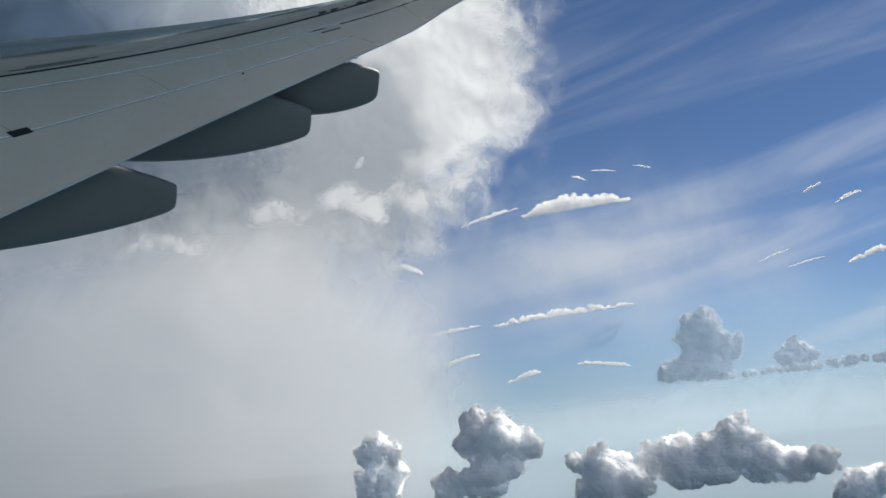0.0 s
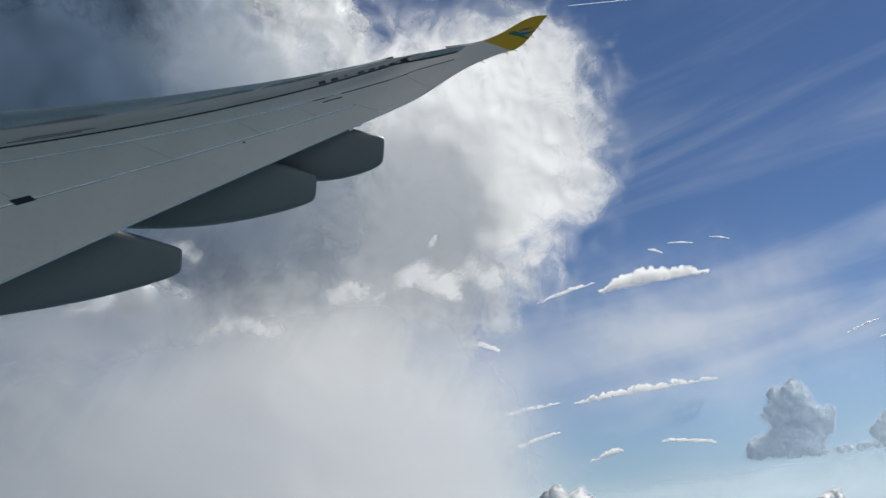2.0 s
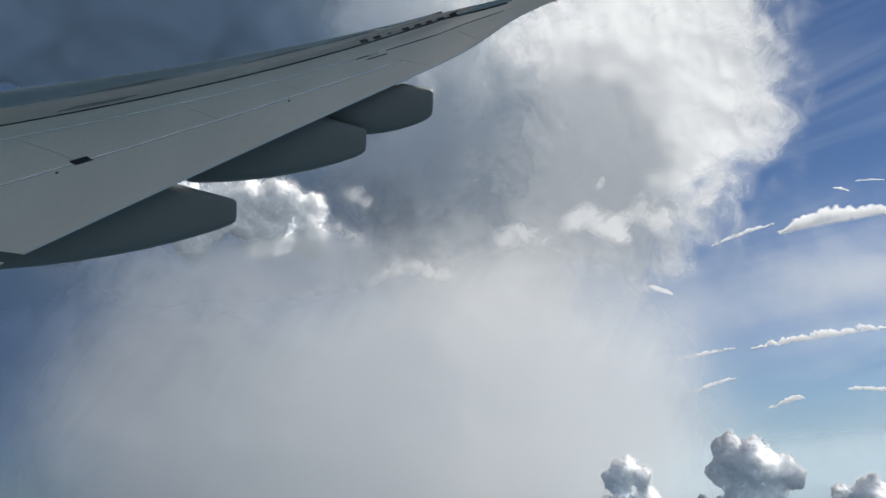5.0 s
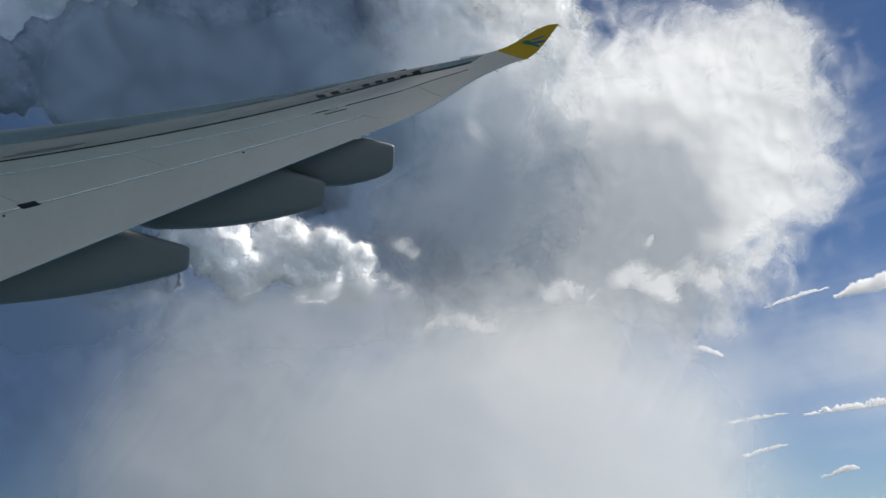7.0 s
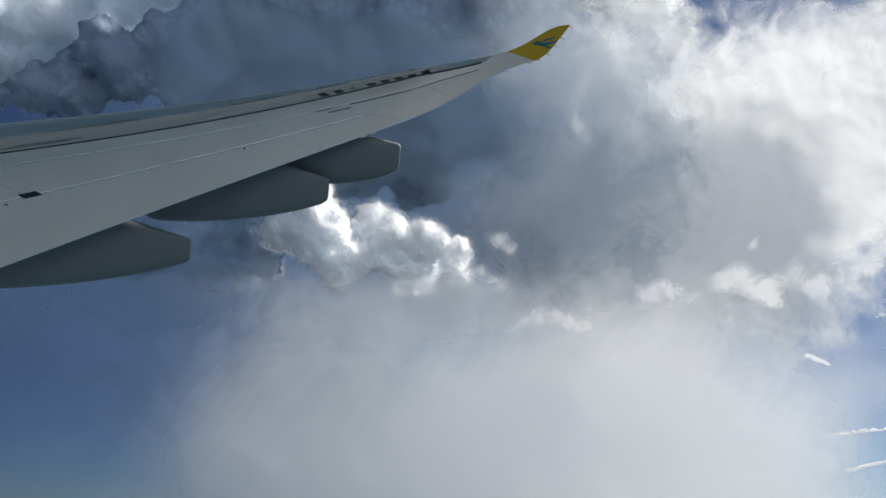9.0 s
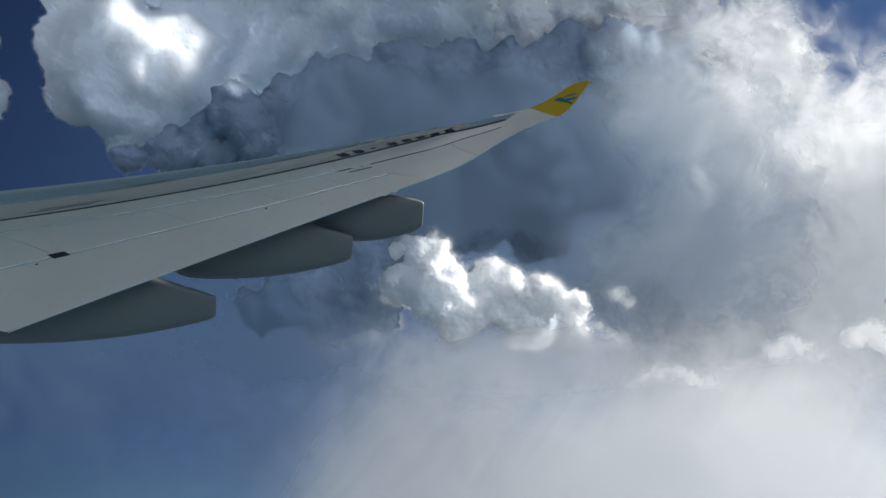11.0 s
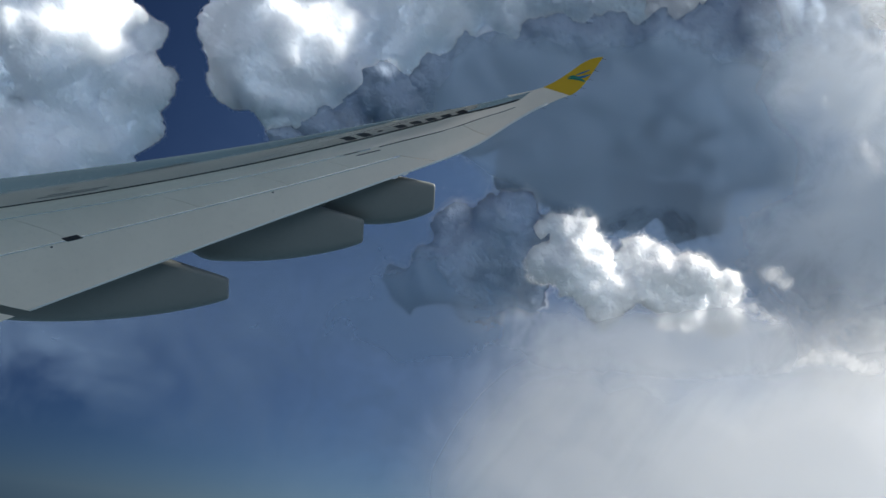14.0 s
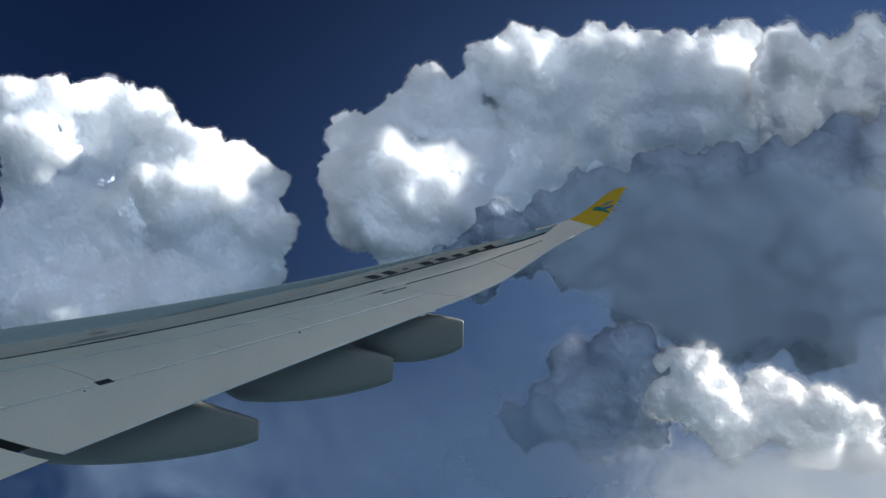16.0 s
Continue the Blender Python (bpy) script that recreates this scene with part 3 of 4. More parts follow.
# registration, as plain dark bars between the dark seal and the leading edge
for k, s in enumerate((2.75, 3.3, 3.85, 4.55, 5.1, 5.65, 6.2, 6.75)):
    plate("registration_bar", s, 3.30, 0.16 if k == 2 else 0.30, 0.06 if k == 2 else 0.34 - 0.025 * k, INK, 0.010, lean=-1.0)
PRINT = paint("faded placard ink", (0.22, 0.22, 0.22), 0.6)
strip("placard_bar", 3.16, -6.6, -4.9, 0.02, PRINT, 0.012, "faded grey line of small print")
strip("placard_bar", 3.22, -6.3, -4.6, 0.015, PRINT, 0.012)
# small bolt heads and drain marks along the hinge lines
for s, v in ((-6.8, 0.93), (0.0, 0.9)):
    plate("rivet_mark", s, v, 0.07, 0.04, DARK, 0.012)
# pale brackets where the outer fairing meets the trailing edge, and a small access plate
for s, v in ((3.9, 0.02), (4.25, 0.02)):
    plate("edge_bracket", s, v, 0.16, 0.10, PALE, 0.03, lean=-0.8)
plate("access_plate", 2.75, 2.0, 0.5, 0.03, DARK, 0.012)
plate("access_plate", 3.3, 1.75, 0.8, 0.025, DARK, 0.012, lean=-0.5)


def emblem(points, wide, mat):
    """A curved sweep of colour lying on the winglet."""
    verts, faces = [], []
    n = 10
    for i in range(n + 1):
        w = i / n
        s = points[0][0] * (1 - w) ** 2 + 2 * points[1][0] * w * (1 - w) + points[2][0] * w * w
        y = points[0][1] * (1 - w) ** 2 + 2 * points[1][1] * w * (1 - w) + points[2][1] * w * w
        half = wide * (0.25 + 0.75 * math.sin(math.pi * w)) / 2
        for side in (-1, 1):
            for z in (0.026, 0.014):
                verts.append((s + side * half * 0.8, y + side * half * 0.6, 0.8 + rise(s + side * half * 0.8) + z))
    for i in range(n):
        for a, c in ((0, 2), (2, 3), (3, 1), (1, 0)):
            faces.append((4 * i + a, 4 * i + c, 4 * i + 4 + c, 4 * i + 4 + a))
    part("emblem_stripe", verts, faces, mat, tip)


emblem(((9.78, 0.06), (9.98, -0.06), (10.09, -0.40)), 0.075, GREEN)
emblem(((9.80, 0.10), (9.92, 0.04), (9.99, -0.08)), 0.04, GREEN)
emblem(((9.97, -0.08), (10.12, -0.26), (10.27, -0.30)), 0.065, BLUE)
emblem(((10.00, -0.02), (10.14, -0.10), (10.30, -0.17)), 0.05, BLUE)


def wick(s, y):
    """A static discharge wick trailing behind the tip."""
    base = Vector((s, y, 0.8 + rise(s)))
    ring = []
    for q, r in ((0.0, 0.012), (0.16, 0.007)):
        for k in range(6):
            a = math.pi * k / 3
            ring.append(base - FORE * q + Vector((0.6 * math.cos(a), 0.75 * math.cos(a), math.sin(a))) * r)
    faces = [(k, (k + 1) % 6, 6 + (k + 1) % 6, 6 + k) for k in range(6)] + [tuple(range(6))[::-1], tuple(range(6, 12))]
    part("static_wick", ring, faces, DARK)


for s, y in ((8.9, -0.21), (9.5, -0.37), (9.70, -0.45), (9.95, -0.46), (10.18, -0.37), (10.38, -0.26), (10.64, -0.11)):
    wick(s, y)

# ---- clouds ----
def veil_material(name, banks, seed, most, pass_on=0.5, scale=1.0, warp=1.0, tear=1.0, shafts=0.0, tint=(0.95, 0.95, 0.95)):
    """Thin mist: sunlit droplets whose cover follows a few soft banks (azimuth, elevation, width, height, amount), torn by noise."""
    m, n = material(name)
    at = n.add("ShaderNodeTexCoord").outputs["Object"]
    unit = n.add("ShaderNodeVectorMath", operation="NORMALIZE")
    n.link(at, unit.inputs[0])
    xyz = n.add("ShaderNodeSeparateXYZ")
    n.link(unit.outputs[0], xyz.inputs[0])
    move = n.add("ShaderNodeVectorMath", operation="ADD")
    n.link(unit.outputs[0], move.inputs[0])
    move.inputs[1].default_value = (seed * 1.7, seed * 0.9, seed * 2.3)
    big, fine = n.noise(move.outputs[0], 5.0 * scale, 3.0, 0.5, 0.4), n.noise(move.outputs[0], 14.0 * scale, 7.0, 0.58, 0.5)
    a = n.math("MULTIPLY", n.math("ARCTAN2", n.math("MULTIPLY", xyz.outputs[0], -1.0), xyz.outputs[1]), DEG)
    e = n.math("MULTIPLY", n.math("ARCSINE", xyz.outputs[2]), DEG)
    a = n.math("ADD", a, n.math("MULTIPLY", n.math("SUBTRACT", fine, 0.5), 5.0 * warp / scale))
    e = n.math("ADD", e, n.math("MULTIPLY", n.math("SUBTRACT", big, 0.5), 7.0 * warp / scale))
    total = 0.0
    for ca, ce, wide, high, amount in banks:
        q = n.math("ADD", n.math("POWER", n.math("ABSOLUTE", n.math("DIVIDE", n.math("SUBTRACT", a, ca), wide)), 2.6),
                   n.math("POWER", n.math("ABSOLUTE", n.math("DIVIDE", n.math("SUBTRACT", e, ce), high)), 2.6))
        total = n.math("ADD", total, n.math("MULTIPLY", n.math("EXPONENT", n.math("MULTIPLY", q, -1.0)), amount))
    total = n.math("ADD", total, n.math("MULTIPLY", n.math("SUBTRACT", fine, 0.5), n.math("MINIMUM", n.math("MULTIPLY", total, 2.2 * tear), 1.1 * tear)))
    if shafts:
        # falling rain and beams of light, put into the cover as slanting shafts
        along = n.vec(n.math("MULTIPLY", n.math("ADD", a, n.math("MULTIPLY", e, 0.62)), 0.15), n.math("MULTIPLY", e, 0.035), seed)
        total = n.math("MULTIPLY", total, n.fit(n.noise(along, 1.0, 4.0, 0.5, 0.2), 0.30, 0.68, 1.0 - shafts, 1.0 + 0.4 * shafts))
    cover = n.math("MULTIPLY", n.fit(total, 0.10, 1.15), most)
    d, t, clear = n.add("ShaderNodeBsdfDiffuse"), n.add("ShaderNodeBsdfTranslucent"), n.add("ShaderNodeBsdfTransparent")
    both, mixed = n.add("ShaderNodeMixShader"), n.add("ShaderNodeMixShader")
    both.inputs[0].default_value = pass_on
    for k, s in enumerate((d, t)):
        s.inputs["Color"].default_value = (*tint, 1)
        n.link(s.outputs[0], both.inputs[k + 1])
    n.link(cover, mixed.inputs[0])
    n.link(clear.outputs[0], mixed.inputs[1])
    n.link(both.outputs[0], mixed.inputs[2])
    finish(n, mixed.outputs[0])
    return m


def veil(name, label, a0, a1, e0, e1, dist, mat, seed, heave=0.05, swell=0.035, fine=16.0, cell=0.35):
    """A curved, gently heaving sheet of mist."""
    na, ne = int((a1 - a0) / cell), int((e1 - e0) / cell)
    p = np.array([np.array(heading(a0 + (a1 - a0) * i / na, e0 + (e1 - e0) * j / ne)) for i in range(na + 1) for j in range(ne + 1)])
    p *= (dist * (1 + heave * perlin(p * 6.0 + seed) - swell * billow(p * fine + seed, 4, 0.5)))[:, None]
    c = ne + 1
    faces = [(i * c + j, (i + 1) * c + j, (i + 1) * c + j + 1, i * c + j + 1) for i in range(na) for j in range(ne)]
    ob = mesh_object(name, p, faces, mat)
    tagged(ob, label, "mist")
    return ob


FINE = cloud_material("fine cumulus", 0.95, 24.0, 2.5)
WHITE = [(55.7, 29.2, 1.50), (53.6, 28.9, 2.02), (55.1, 26.9, 2.02), (54.2, 24.6, 2.03), (51.0, 25.9, 4.08), (52.9, 31.1, 1.34), (51.8, 33.3, 1.16), (49.9, 31.9, 2.34), (47.2, 34.9, 1.80),
         (45.8, 36.1, 1.46), (43.8, 34.3, 2.94), (40.1, 36.2, 1.75), (38.5, 36.6, 1.42), (45.6, 30.1, 4.03), (40.1, 32.9, 3.58), (34.5, 36.1, 1.54), (30.6, 36.7, 1.78), (32.4, 33.9, 3.38),
         (26.9, 34.7, 2.01), (24.8, 33.3, 1.55), (29.0, 32.2, 2.70), (36.4, 31.8, 2.89), (36.5, 35.8, 1.9), (47.6, 28.1, 3.39)]
cumulus(WHITE, 3600, 12, "heaped white cloud bank against dark blue sky", kids=14, fringe=50000, reach=0.025, flake=0.014)
WHITE_EAST = [(19.6, 33.3, 2.0), (15.4, 32.2, 1.99), (12.0, 30.4, 1.64), (10.1, 29.3, 2.40), (13.1, 26.8, 2.85), (11.6, 23.6, 2.81), (17.6, 31.6, 2.2), (23.0, 33.0, 2.0), (26.5, 32.4, 1.9), (22.0, 35.2, 2.3), (26.5, 35.4, 2.3), (17.2, 34.0, 2.0)]
cumulus(WHITE_EAST, 3250, 13, "soft white cloud shoulder", SOFT, kids=6, fringe=60000, reach=0.16)
# added above the view to keep the sun off the dark bank
SHADE_CASTER = [(15.5, 39.5, 2.4), (12.0, 38.0, 3.0), (12.5, 41.0, 2.4), (8.5, 37.6, 2.8), (8.0, 41.0, 3.0), (5.8, 38.8, 2.4), (10.5, 36.0, 2.0)]
cumulus(SHADE_CASTER, 3650, 27, "unseen high cloud added to shade the dark bank", SOFT, kids=6, fringe=20000, reach=0.16, fine=30000, deep=0.3)
# a second unseen blocker, between the sun and the heap left of the puffs
cumulus([(9.0, 36.0, 1.9), (10.5, 36.6, 1.5), (7.6, 36.6, 1.3)], 1580, 28, "unseen small cloud added to shade the nearer heap", SOFT, kids=6, fringe=8000, reach=0.12, fine=15000, deep=0.3)
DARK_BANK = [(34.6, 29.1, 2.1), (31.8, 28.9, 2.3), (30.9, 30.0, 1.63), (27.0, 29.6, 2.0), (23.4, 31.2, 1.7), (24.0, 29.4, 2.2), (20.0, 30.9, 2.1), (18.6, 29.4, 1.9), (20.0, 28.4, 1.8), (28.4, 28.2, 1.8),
             (17.2, 30.4, 1.7), (15.4, 29.1, 1.6), (15.5, 27.6, 1.3), (36.6, 28.0, 1.5), (33.0, 26.0, 2.0), (30.0, 26.0, 2.2), (26.0, 26.5, 2.2), (22.0, 26.5, 2.0), (33.0, 23.6, 2.0), (27.5, 23.5, 2.5), (23.0, 23.6, 2.2), (29.0, 20.8, 1.9), (25.0, 20.8, 2.0), (35.8, 24.0, 1.6), (32.2, 21.0, 1.9), (20.5, 23.5, 1.8), (36.0, 21.6, 1.3)]
cumulus(DARK_BANK, 2900, 14, "cloud bank with blue-grey shade in its colour and a lit rim", SHADED_CLOUD, kids=8, fringe=45000, reach=0.12)
DARK_WEST = [(46.5, 22.9, 1.98), (43.8, 24.0, 1.33), (48.6, 22.4, 1.30), (42.0, 24.5, 0.94), (39.4, 24.9, 2.35), (36.8, 26.5, 1.6), (38.7, 27.4, 2.3), (41.6, 26.2, 1.8), (45.2, 25.4, 1.5), (51.0, 21.6, 0.9)]
cumulus(DARK_WEST, 2950, 19, "low cloud heap with blue-grey shade in its colour", SHADED_CLOUD, kids=9, fringe=20000, reach=0.10)
LEFT = [(77.0, 25.7, 1.21), (74.8, 26.2, 1.40), (71.5, 26.7, 1.92), (69.5, 27.0, 1.67), (72.1, 24.5, 2.63), (75.1, 23.5, 1.95), (67.3, 26.0, 1.55), (65.2, 26.3, 1.27), (63.2, 25.8, 1.61),
        (61.5, 25.1, 1.47), (61.0, 22.1, 2.29), (65.0, 23.2, 3.50), (67.7, 20.4, 3.69), (59.8, 20.4, 1.32), (72.6, 20.3, 2.87), (74.1, 18.2, 1.66), (69.7, 16.5, 2.6), (62.7, 19.0, 2.57), (75.0, 15.0, 3.2), (70.5, 14.5, 3.0), (65.5, 16.5, 3.0), (61.8, 17.2, 2.2)]
cumulus(LEFT, 3600, 25, "white heaped cloud with a blue-grey shaded flank", kids=14, fringe=40000, reach=0.025, flake=0.014)
SHADED_HEAP = [(37.3, 16.8, 2.9), (39.8, 15.2, 1.9), (35.6, 17.9, 2.3), (37.0, 14.6, 2.0), (34.9, 15.2, 1.8), (41.5, 14.2, 1.3)]
cumulus(SHADED_HEAP, 1190, 17, "cloud heap with blue-grey shade in its colour beside white puffs", SHADED_CLOUD, kids=12, fringe=40000, reach=0.22, flake=0.016)
PUFFS = [(34.0, 18.0, 1.2), (33.2, 16.6, 1.3), (31.8, 18.2, 1.5), (30.8, 16.4, 1.8), (27.6, 17.2, 1.5), (26.2, 16.0, 1.7), (24.6, 16.4, 1.4),
         (28.6, 15.3, 1.2), (25.0, 14.6, 1.3), (29.4, 14.3, 1.1), (22.6, 16.0, 1.1), (22.4, 14.2, 1.0)]
cumulus(PUFFS, 1150, 16, "cumulus puffs half in shade with bright edges", cloud_material("nearer cumulus", 0.86, 30.0, 4.0), kids=12, fringe=60000, reach=0.12, flake=0.016)
TOWER = [(-15.7, 4.9, 0.82), (-14.9, 4.1, 0.88), (-16.3, 3.7, 0.87), (-15.8, 2.4, 1.12), (-14.6, 2.5, 0.94), (-17.1, 3.3, 0.55), (-13.4, 2.3, 0.63), (-15.9, 5.5, 0.44), (-14.9, 5.1, 0.51), (-17.5, 3.9, 0.31)]
cumulus(TOWER, 4300, 18, "distant bluish cloud tower with a lit edge", CRISP, kids=14, base=1.75, sprout=(0.16, 0.38), fringe=50000, reach=0.04, flake=0.010, soften=0.10, deep=0.5)
for seed, lobes in enumerate((
        [(-1.3, 0.5, 0.86), (-2.5, -0.3, 1.37), (-4.0, -0.6, 0.78), (-1.0, -0.8, 0.91), (-2.7, -1.8, 1.36), (-4.6, -1.1, 0.65), (-1.6, -2.8, 1.28), (0.4, -3.0, 0.96)],
        [(-16.5, -0.7, 0.60), (-15.9, -1.4, 0.84), (-14.6, -2.0, 0.85), (-17.0, -1.8, 0.71), (-12.8, -2.5, 1.38), (-11.5, -2.5, 0.93), (-14.9, -2.9, 1.35), (-17.4, -3.1, 1.22), (-19.2, -3.4, 1.13), (-20.7, -3.2, 0.77), (-13.3, -3.3, 1.21)],
        [(-8.3, -2.3, 0.89), (-7.1, -2.3, 0.64), (-9.4, -2.5, 0.88), (-8.8, -3.7, 1.25), (-10.1, -3.8, 1.08), (-7.8, -4.0, 0.94)],
        [(4.5, -0.2, 0.71), (3.7, -0.7, 0.65), (4.9, -0.9, 0.81), (3.6, -2.0, 0.71), (4.7, -2.9, 1.27)],
        [(-22.7, -4.7, 1.05), (-21.6, -4.9, 0.67), (-23.9, -4.5, 0.77), (-22.3, -4.1, 0.48)])):
    cumulus(lobes, 1080, 30 + seed, "small crisp white cumulus low over the sea", FINE, kids=18, fringe=24000, reach=0.03, flake=0.009, soften=0.07, deep=0.6, sprout=(0.18, 0.42), base=min(e for a, e, size in lobes) - 0.9, group="low cumulus over the sea", fine=70000)

scrap(-5.9, 12.5, -12.3, 12.8, 1.25, 3000, 40, "small flat bright white cloud")
scrap(-3.5, 6.1, -11.8, 6.6, 0.6, 3600, 41, "thin ribbon of ragged white cloud")
strewn = np.random.RandomState(42)
LINE = [(-15.0 - 0.5 * i + strewn.uniform(-0.2, 0.2), 1.75 + 0.012 * i + strewn.uniform(0, 0.12), strewn.uniform(0.16, 0.26) + 0.004 * i) for i in range(27)]
cumulus(LINE, 4150, 42, "long low line of tiny white heaps far off", CRISP, kids=6, base=1.62, fringe=12000, reach=0.03, flake=0.008, soften=0.06, deep=0.4, group="far clouds")
cumulus([(-20.5, 3.0, 0.55), (-21.2, 2.6, 0.5), (-19.9, 2.5, 0.5), (-20.6, 2.2, 0.6)], 4600, 43, "faint far cloud tower in the haze", CRISP, kids=10, base=1.7, fringe=8000, reach=0.03, flake=0.008, soften=0.06, deep=0.4, fine=30000, group="far clouds")
for seed, (a0, e0, a1, e1, thick) in enumerate((
        (-22.2, 11.6, -23.2, 12.0, 0.25), (-23.8, 10.8, -25.2, 11.2, 0.28), (0.6, 3.7, -2.4, 4.5, 0.30), (-4.0, 2.7, -5.9, 3.1, 0.48),
        (-8.2, 3.4, -11.2, 3.0, 0.36), (-19.2, 8.1, -21.0, 8.6, 0.14), (-20.8, 7.6, -22.8, 7.9, 0.14), (-9.9, 14.2, -9.1, 14.5, 0.18),
        (-10.3, 14.7, -11.8, 14.5, 0.12), (-12.8, 14.7, -13.9, 14.4, 0.10), (10.0, 16.4, 8.0, 16.9, 0.36), (1.6, 5.6, -2.6, 6.2, 0.26),
        (-24.0, 7.4, -29.0, 8.6, 0.55), (-20.2, 1.0, -22.4, 1.1, 0.10), (2.2, 10.2, 0.6, 9.6, 0.5), (-2.0, 12.2, -5.6, 13.0, 0.30))):
    scrap(a0, e0, a1, e1, thick, 3300, 60 + seed, "wind-torn scrap of white cloud")


def contrail(a0, e0, a1, e1, dist, wide):
    """A straight trail of ice, thinning towards its old end."""
    verts, faces = [], []
    n, m = 120, 8
    p, q = heading(a0, e0) * dist, heading(a1, e1) * dist
    side = (q - p).cross(p).normalized()
    up = side.cross((q - p).normalized())
    for i in range(n + 1):
        w = i / n
        r = dist * math.radians(wide) * (0.45 + 0.8 * w) * (1 + 0.35 * noise.noise(Vector((i * 0.4, 3.0, 1.0))))
        for k in range(m):
            a = 2 * math.pi * k / m
            verts.append(p.lerp(q, w) + (side * math.cos(a) + up * math.sin(a)) * r)
    for i in range(n):
        for k in range(m):
            faces.append((i * m + k, i * m + (k + 1) % m, (i + 1) * m + (k + 1) % m, (i + 1) * m + k))
    ob = mesh_object("contrail", verts, faces, SHRED)
    tagged(ob, "long straight thin white contrail across blue sky", "contrail")


contrail(-6.5, 29.3, -34.0, 24.5, 4300, 0.035)

GREAT_BANKS = ((-2.4, 23.0, 5.2, 6.2, 1.1), (5.0, 19.5, 7.5, 8.5, 1.2), (11.5, 29.5, 4.0, 4.5, 1.0), (13.0, 16.5, 9.0, 7.0, 0.95))
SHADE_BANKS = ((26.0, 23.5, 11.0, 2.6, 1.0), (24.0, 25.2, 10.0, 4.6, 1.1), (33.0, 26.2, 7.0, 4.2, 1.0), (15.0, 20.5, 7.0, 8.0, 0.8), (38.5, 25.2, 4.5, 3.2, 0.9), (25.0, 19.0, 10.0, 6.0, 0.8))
RAIN_BANKS = ((9.0, 1.5, 9.5, 12.0, 1.15), (18.0, -2.0, 15.0, 11.0, 1.0), (27.0, 4.0, 9.5, 9.5, 0.7), (36.0, 3.0, 8.0, 8.0, 0.35))
veil("mist_veil", "soft white mist of the great cloud", -14, 27, 7, 42, 3150, veil_material("mist", GREAT_BANKS, 1.0, 0.94, 0.31, 1.3, 0.9, 1.7), 3.0, 0.03, 0.006, 14.0, 0.2)
veil("mist_veil", "torn white billows on the great cloud", -14, 27, 7, 42, 2750, veil_material("billows", GREAT_BANKS, 4.0, 0.80, 0.36, 1.7, 1.2, 2.4), 8.0, 0.03, 0.005, 20.0, 0.2)
# the blue-grey tint of this sheet carries the cloud's shade
veil("mist_veil", "thick mist with the cloud's blue-grey shade in its tint", 5, 46, 8, 37, 2520, veil_material("shaded mist", SHADE_BANKS, 2.0, 0.58, 0.01, 1.3, 1.4, 2.0, 0.0, (0.40, 0.51, 0.64)), 4.0, 0.004, 0.0006, 9.0)
veil("mist_veil", "pale mist between the dark bank and the white cloud", 2, 30, 12, 36, 2420, veil_material("pale mist", ((13.5, 24.0, 6.0, 7.5, 0.9), (17.0, 18.5, 7.0, 3.6, 0.7), (18.0, 29.5, 5.0, 3.2, 0.6)), 13.0, 0.70, 0.2, 1.2, 1.2, 1.6, 0.0, (0.86, 0.90, 0.95)), 10.0, 0.004, 0.0006, 9.0)
# mist tinted dark blue, so that it looks shaded
veil("mist_veil", "mist below the cloud banks with blue shade in its tint", 24, 82, -6, 22, 1020, veil_material("dim mist", ((39.0, 12.4, 6.0, 2.5, 1.0), (52.0, 9.0, 15.0, 7.0, 0.65), (68.0, 11.0, 10.0, 6.0, 0.55), (44.0, 17.0, 6.0, 3.5, 0.45)), 14.0, 0.52, 0.02, 0.9, 1.4, 2.0, 0.0, (0.27, 0.38, 0.53)), 11.0, 0.006, 0.0006)
for k, (dist, most) in enumerate(((1480, 0.68), (1250, 0.50))):
    veil("rain_veil", "pale curtain of rain and mist under the cloud", -10, 48, -9, 24, dist, veil_material("rain", RAIN_BANKS, 7.0 + 2 * k, most, 0.42, 0.6, 0.25, 0.25, 0.3), 5.0 + k, 0.012, 0.0008)
veil("haze_veil", "thin blue haze before the distant clouds", -40, 2, -1, 9, 3500, veil_material("far haze", ((-16.0, 3.6, 8.0, 4.0, 1.0), (-27.0, 2.0, 9.0, 3.0, 0.5)), 8.0, 0.30, 0.45, 0.6, 0.5, 0.4, 0.0, (0.58, 0.77, 0.97)), 12.0, 0.002, 0.0)
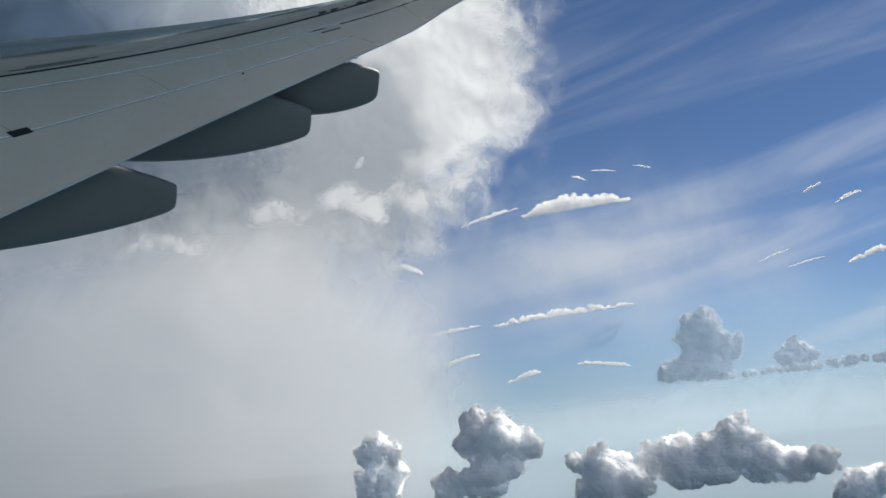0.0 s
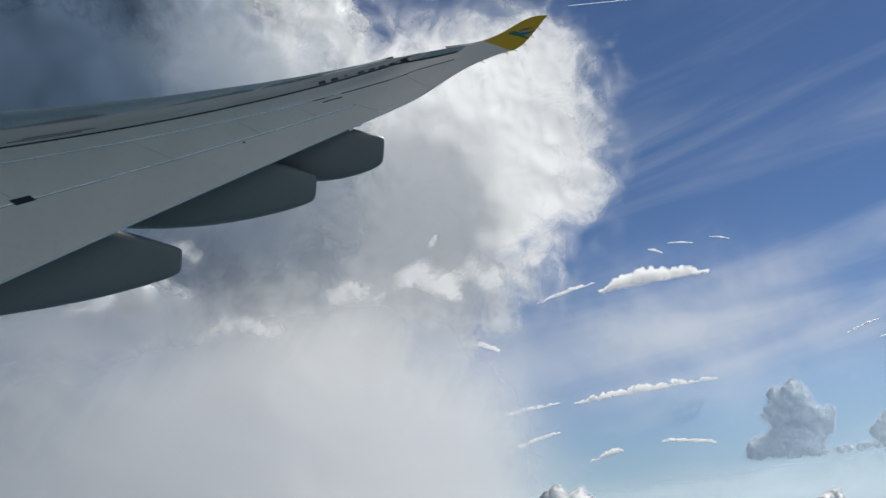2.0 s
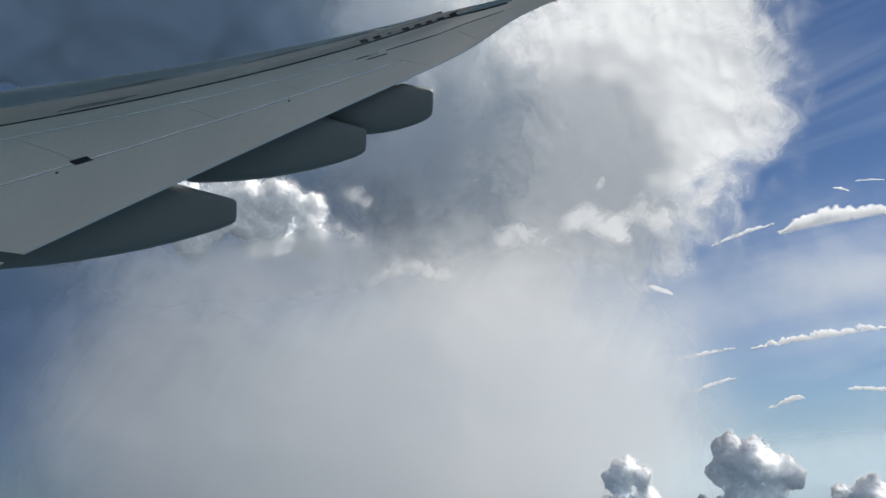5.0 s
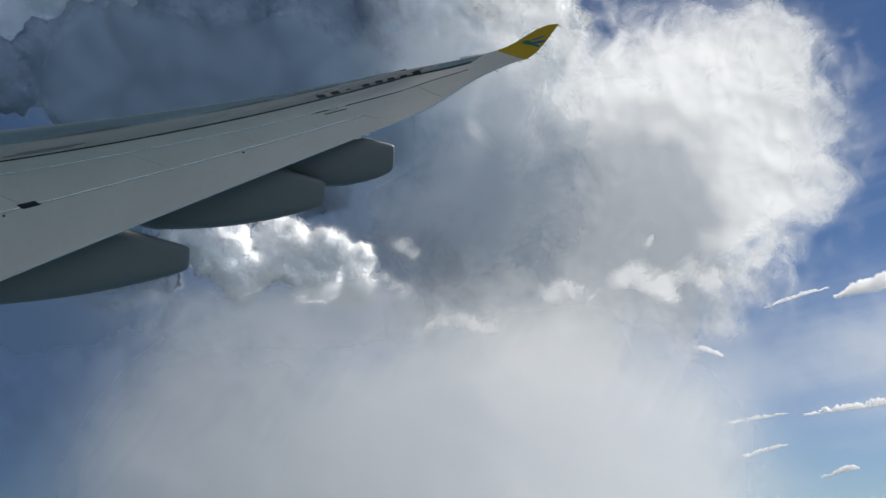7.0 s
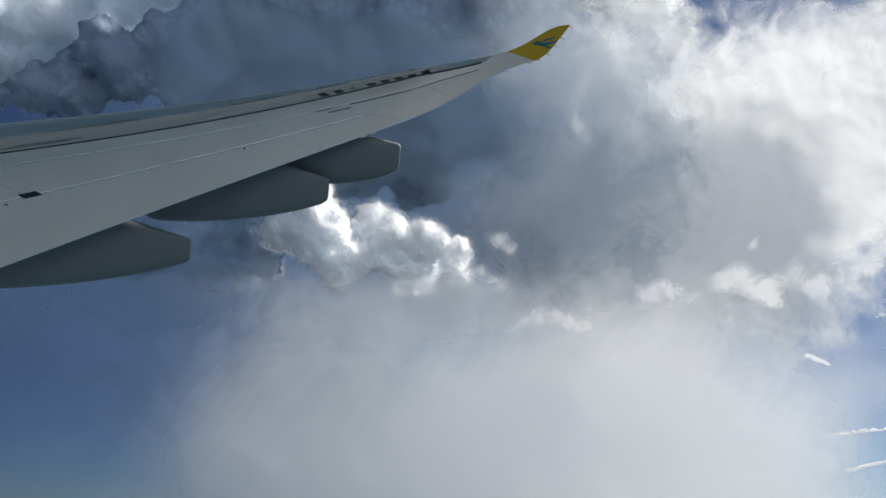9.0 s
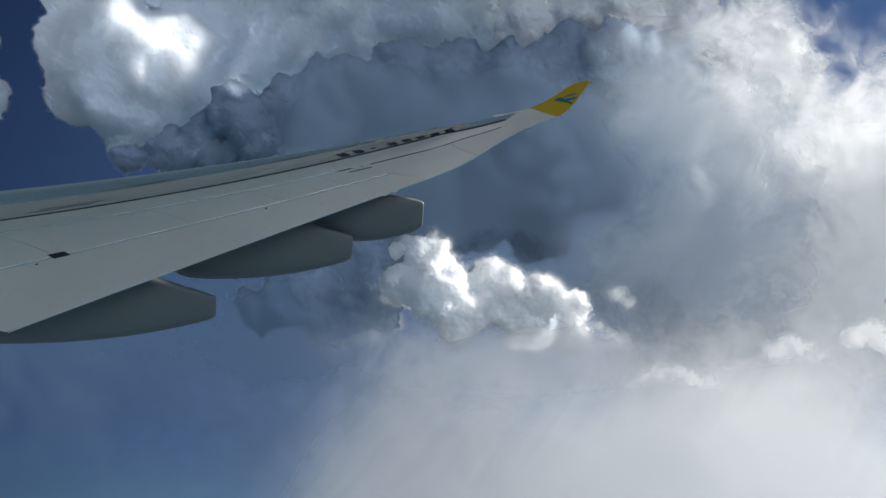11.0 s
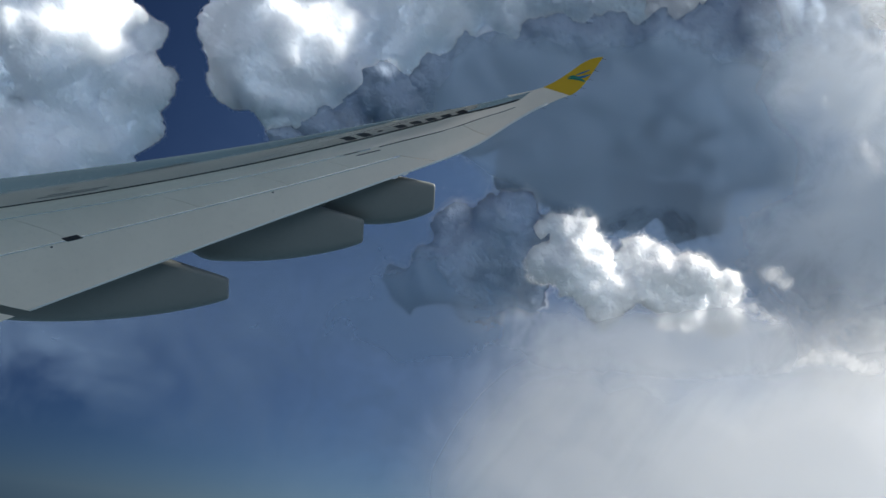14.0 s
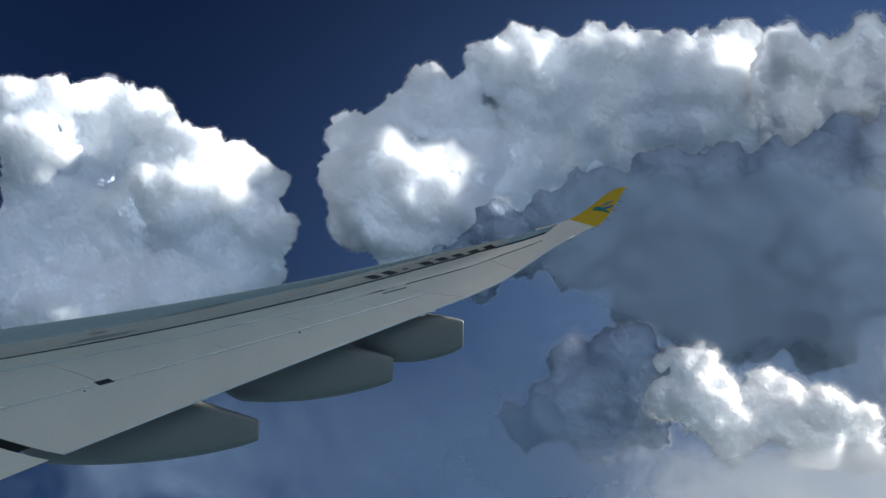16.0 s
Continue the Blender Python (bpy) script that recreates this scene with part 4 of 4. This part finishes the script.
veil("haze_veil", "thin pale haze over the sea", -40, 9, -9, 8, 1330, veil_material("haze", ((-22.0, -4.6, 22.0, 5.4, 1.1), (-5.0, -4.8, 14.0, 5.4, 1.1)), 5.0, 0.80, 0.5, 0.6, 0.5, 0.4, 0.0, (0.66, 0.80, 0.88)), 9.0, 0.02, 0.0)
PUFF_BANKS = ((17.2, 12.1, 0.8, 0.6, 0.79), (15.9, 12.3, 0.9, 0.8, 0.86), (14.5, 12.0, 0.8, 0.6, 0.72), (18.6, 11.8, 0.6, 0.4, 0.65), (10.6, 13.9, 0.8, 0.7, 0.79), (9.6, 14.3, 0.9, 0.9, 0.94), (8.5, 13.8, 0.8, 0.6, 0.65), (6.3, 14.1, 0.9, 0.8, 0.79),
              (5.2, 14.4, 1.0, 1.0, 0.94), (3.9, 13.9, 1.1, 0.9, 0.86), (4.3, 16.3, 0.45, 0.3, 0.65), (1.5, 14.7, 1.3, 0.9, 0.72), (-0.2, 14.1, 1.5, 0.9, 0.65), (-1.4, 15.7, 1.0, 0.8, 0.65), (-3.0, 16.6, 0.9, 0.6, 0.65))
HEAP_BANKS = ((19.6, 17.2, 0.9, 0.5, 0.7), (20.4, 14.6, 1.2, 0.8, 0.7), (22.0, 15.6, 1.0, 0.8, 0.7))
veil("puff_band", "band of small bright white puffs", -8, 24, 9, 20, 1150, veil_material("puffs", PUFF_BANKS, 3.0, 0.88, 0.4, 2.6, 1.5, 2.2), 2.0, 0.02, 0.002, 26.0, 0.14)
veil("mist_veil", "thin mist round the foot of the cumulus", 14, 46, 7, 18, 1040, veil_material("foot mist", ((30.0, 12.2, 10.0, 2.3, 0.9), (22.0, 13.0, 5.0, 2.0, 0.7)), 11.0, 0.55, 0.25, 1.2, 0.8, 0.8), 6.0, 0.01, 0.0006)
veil("puff_band", "bright torn white puffs beside the shaded heap", 16, 37, 10, 22, 1060, veil_material("heaps", HEAP_BANKS, 6.0, 0.62, 0.4, 2.2, 1.3, 2.4), 7.0, 0.02, 0.0025, 24.0, 0.14)
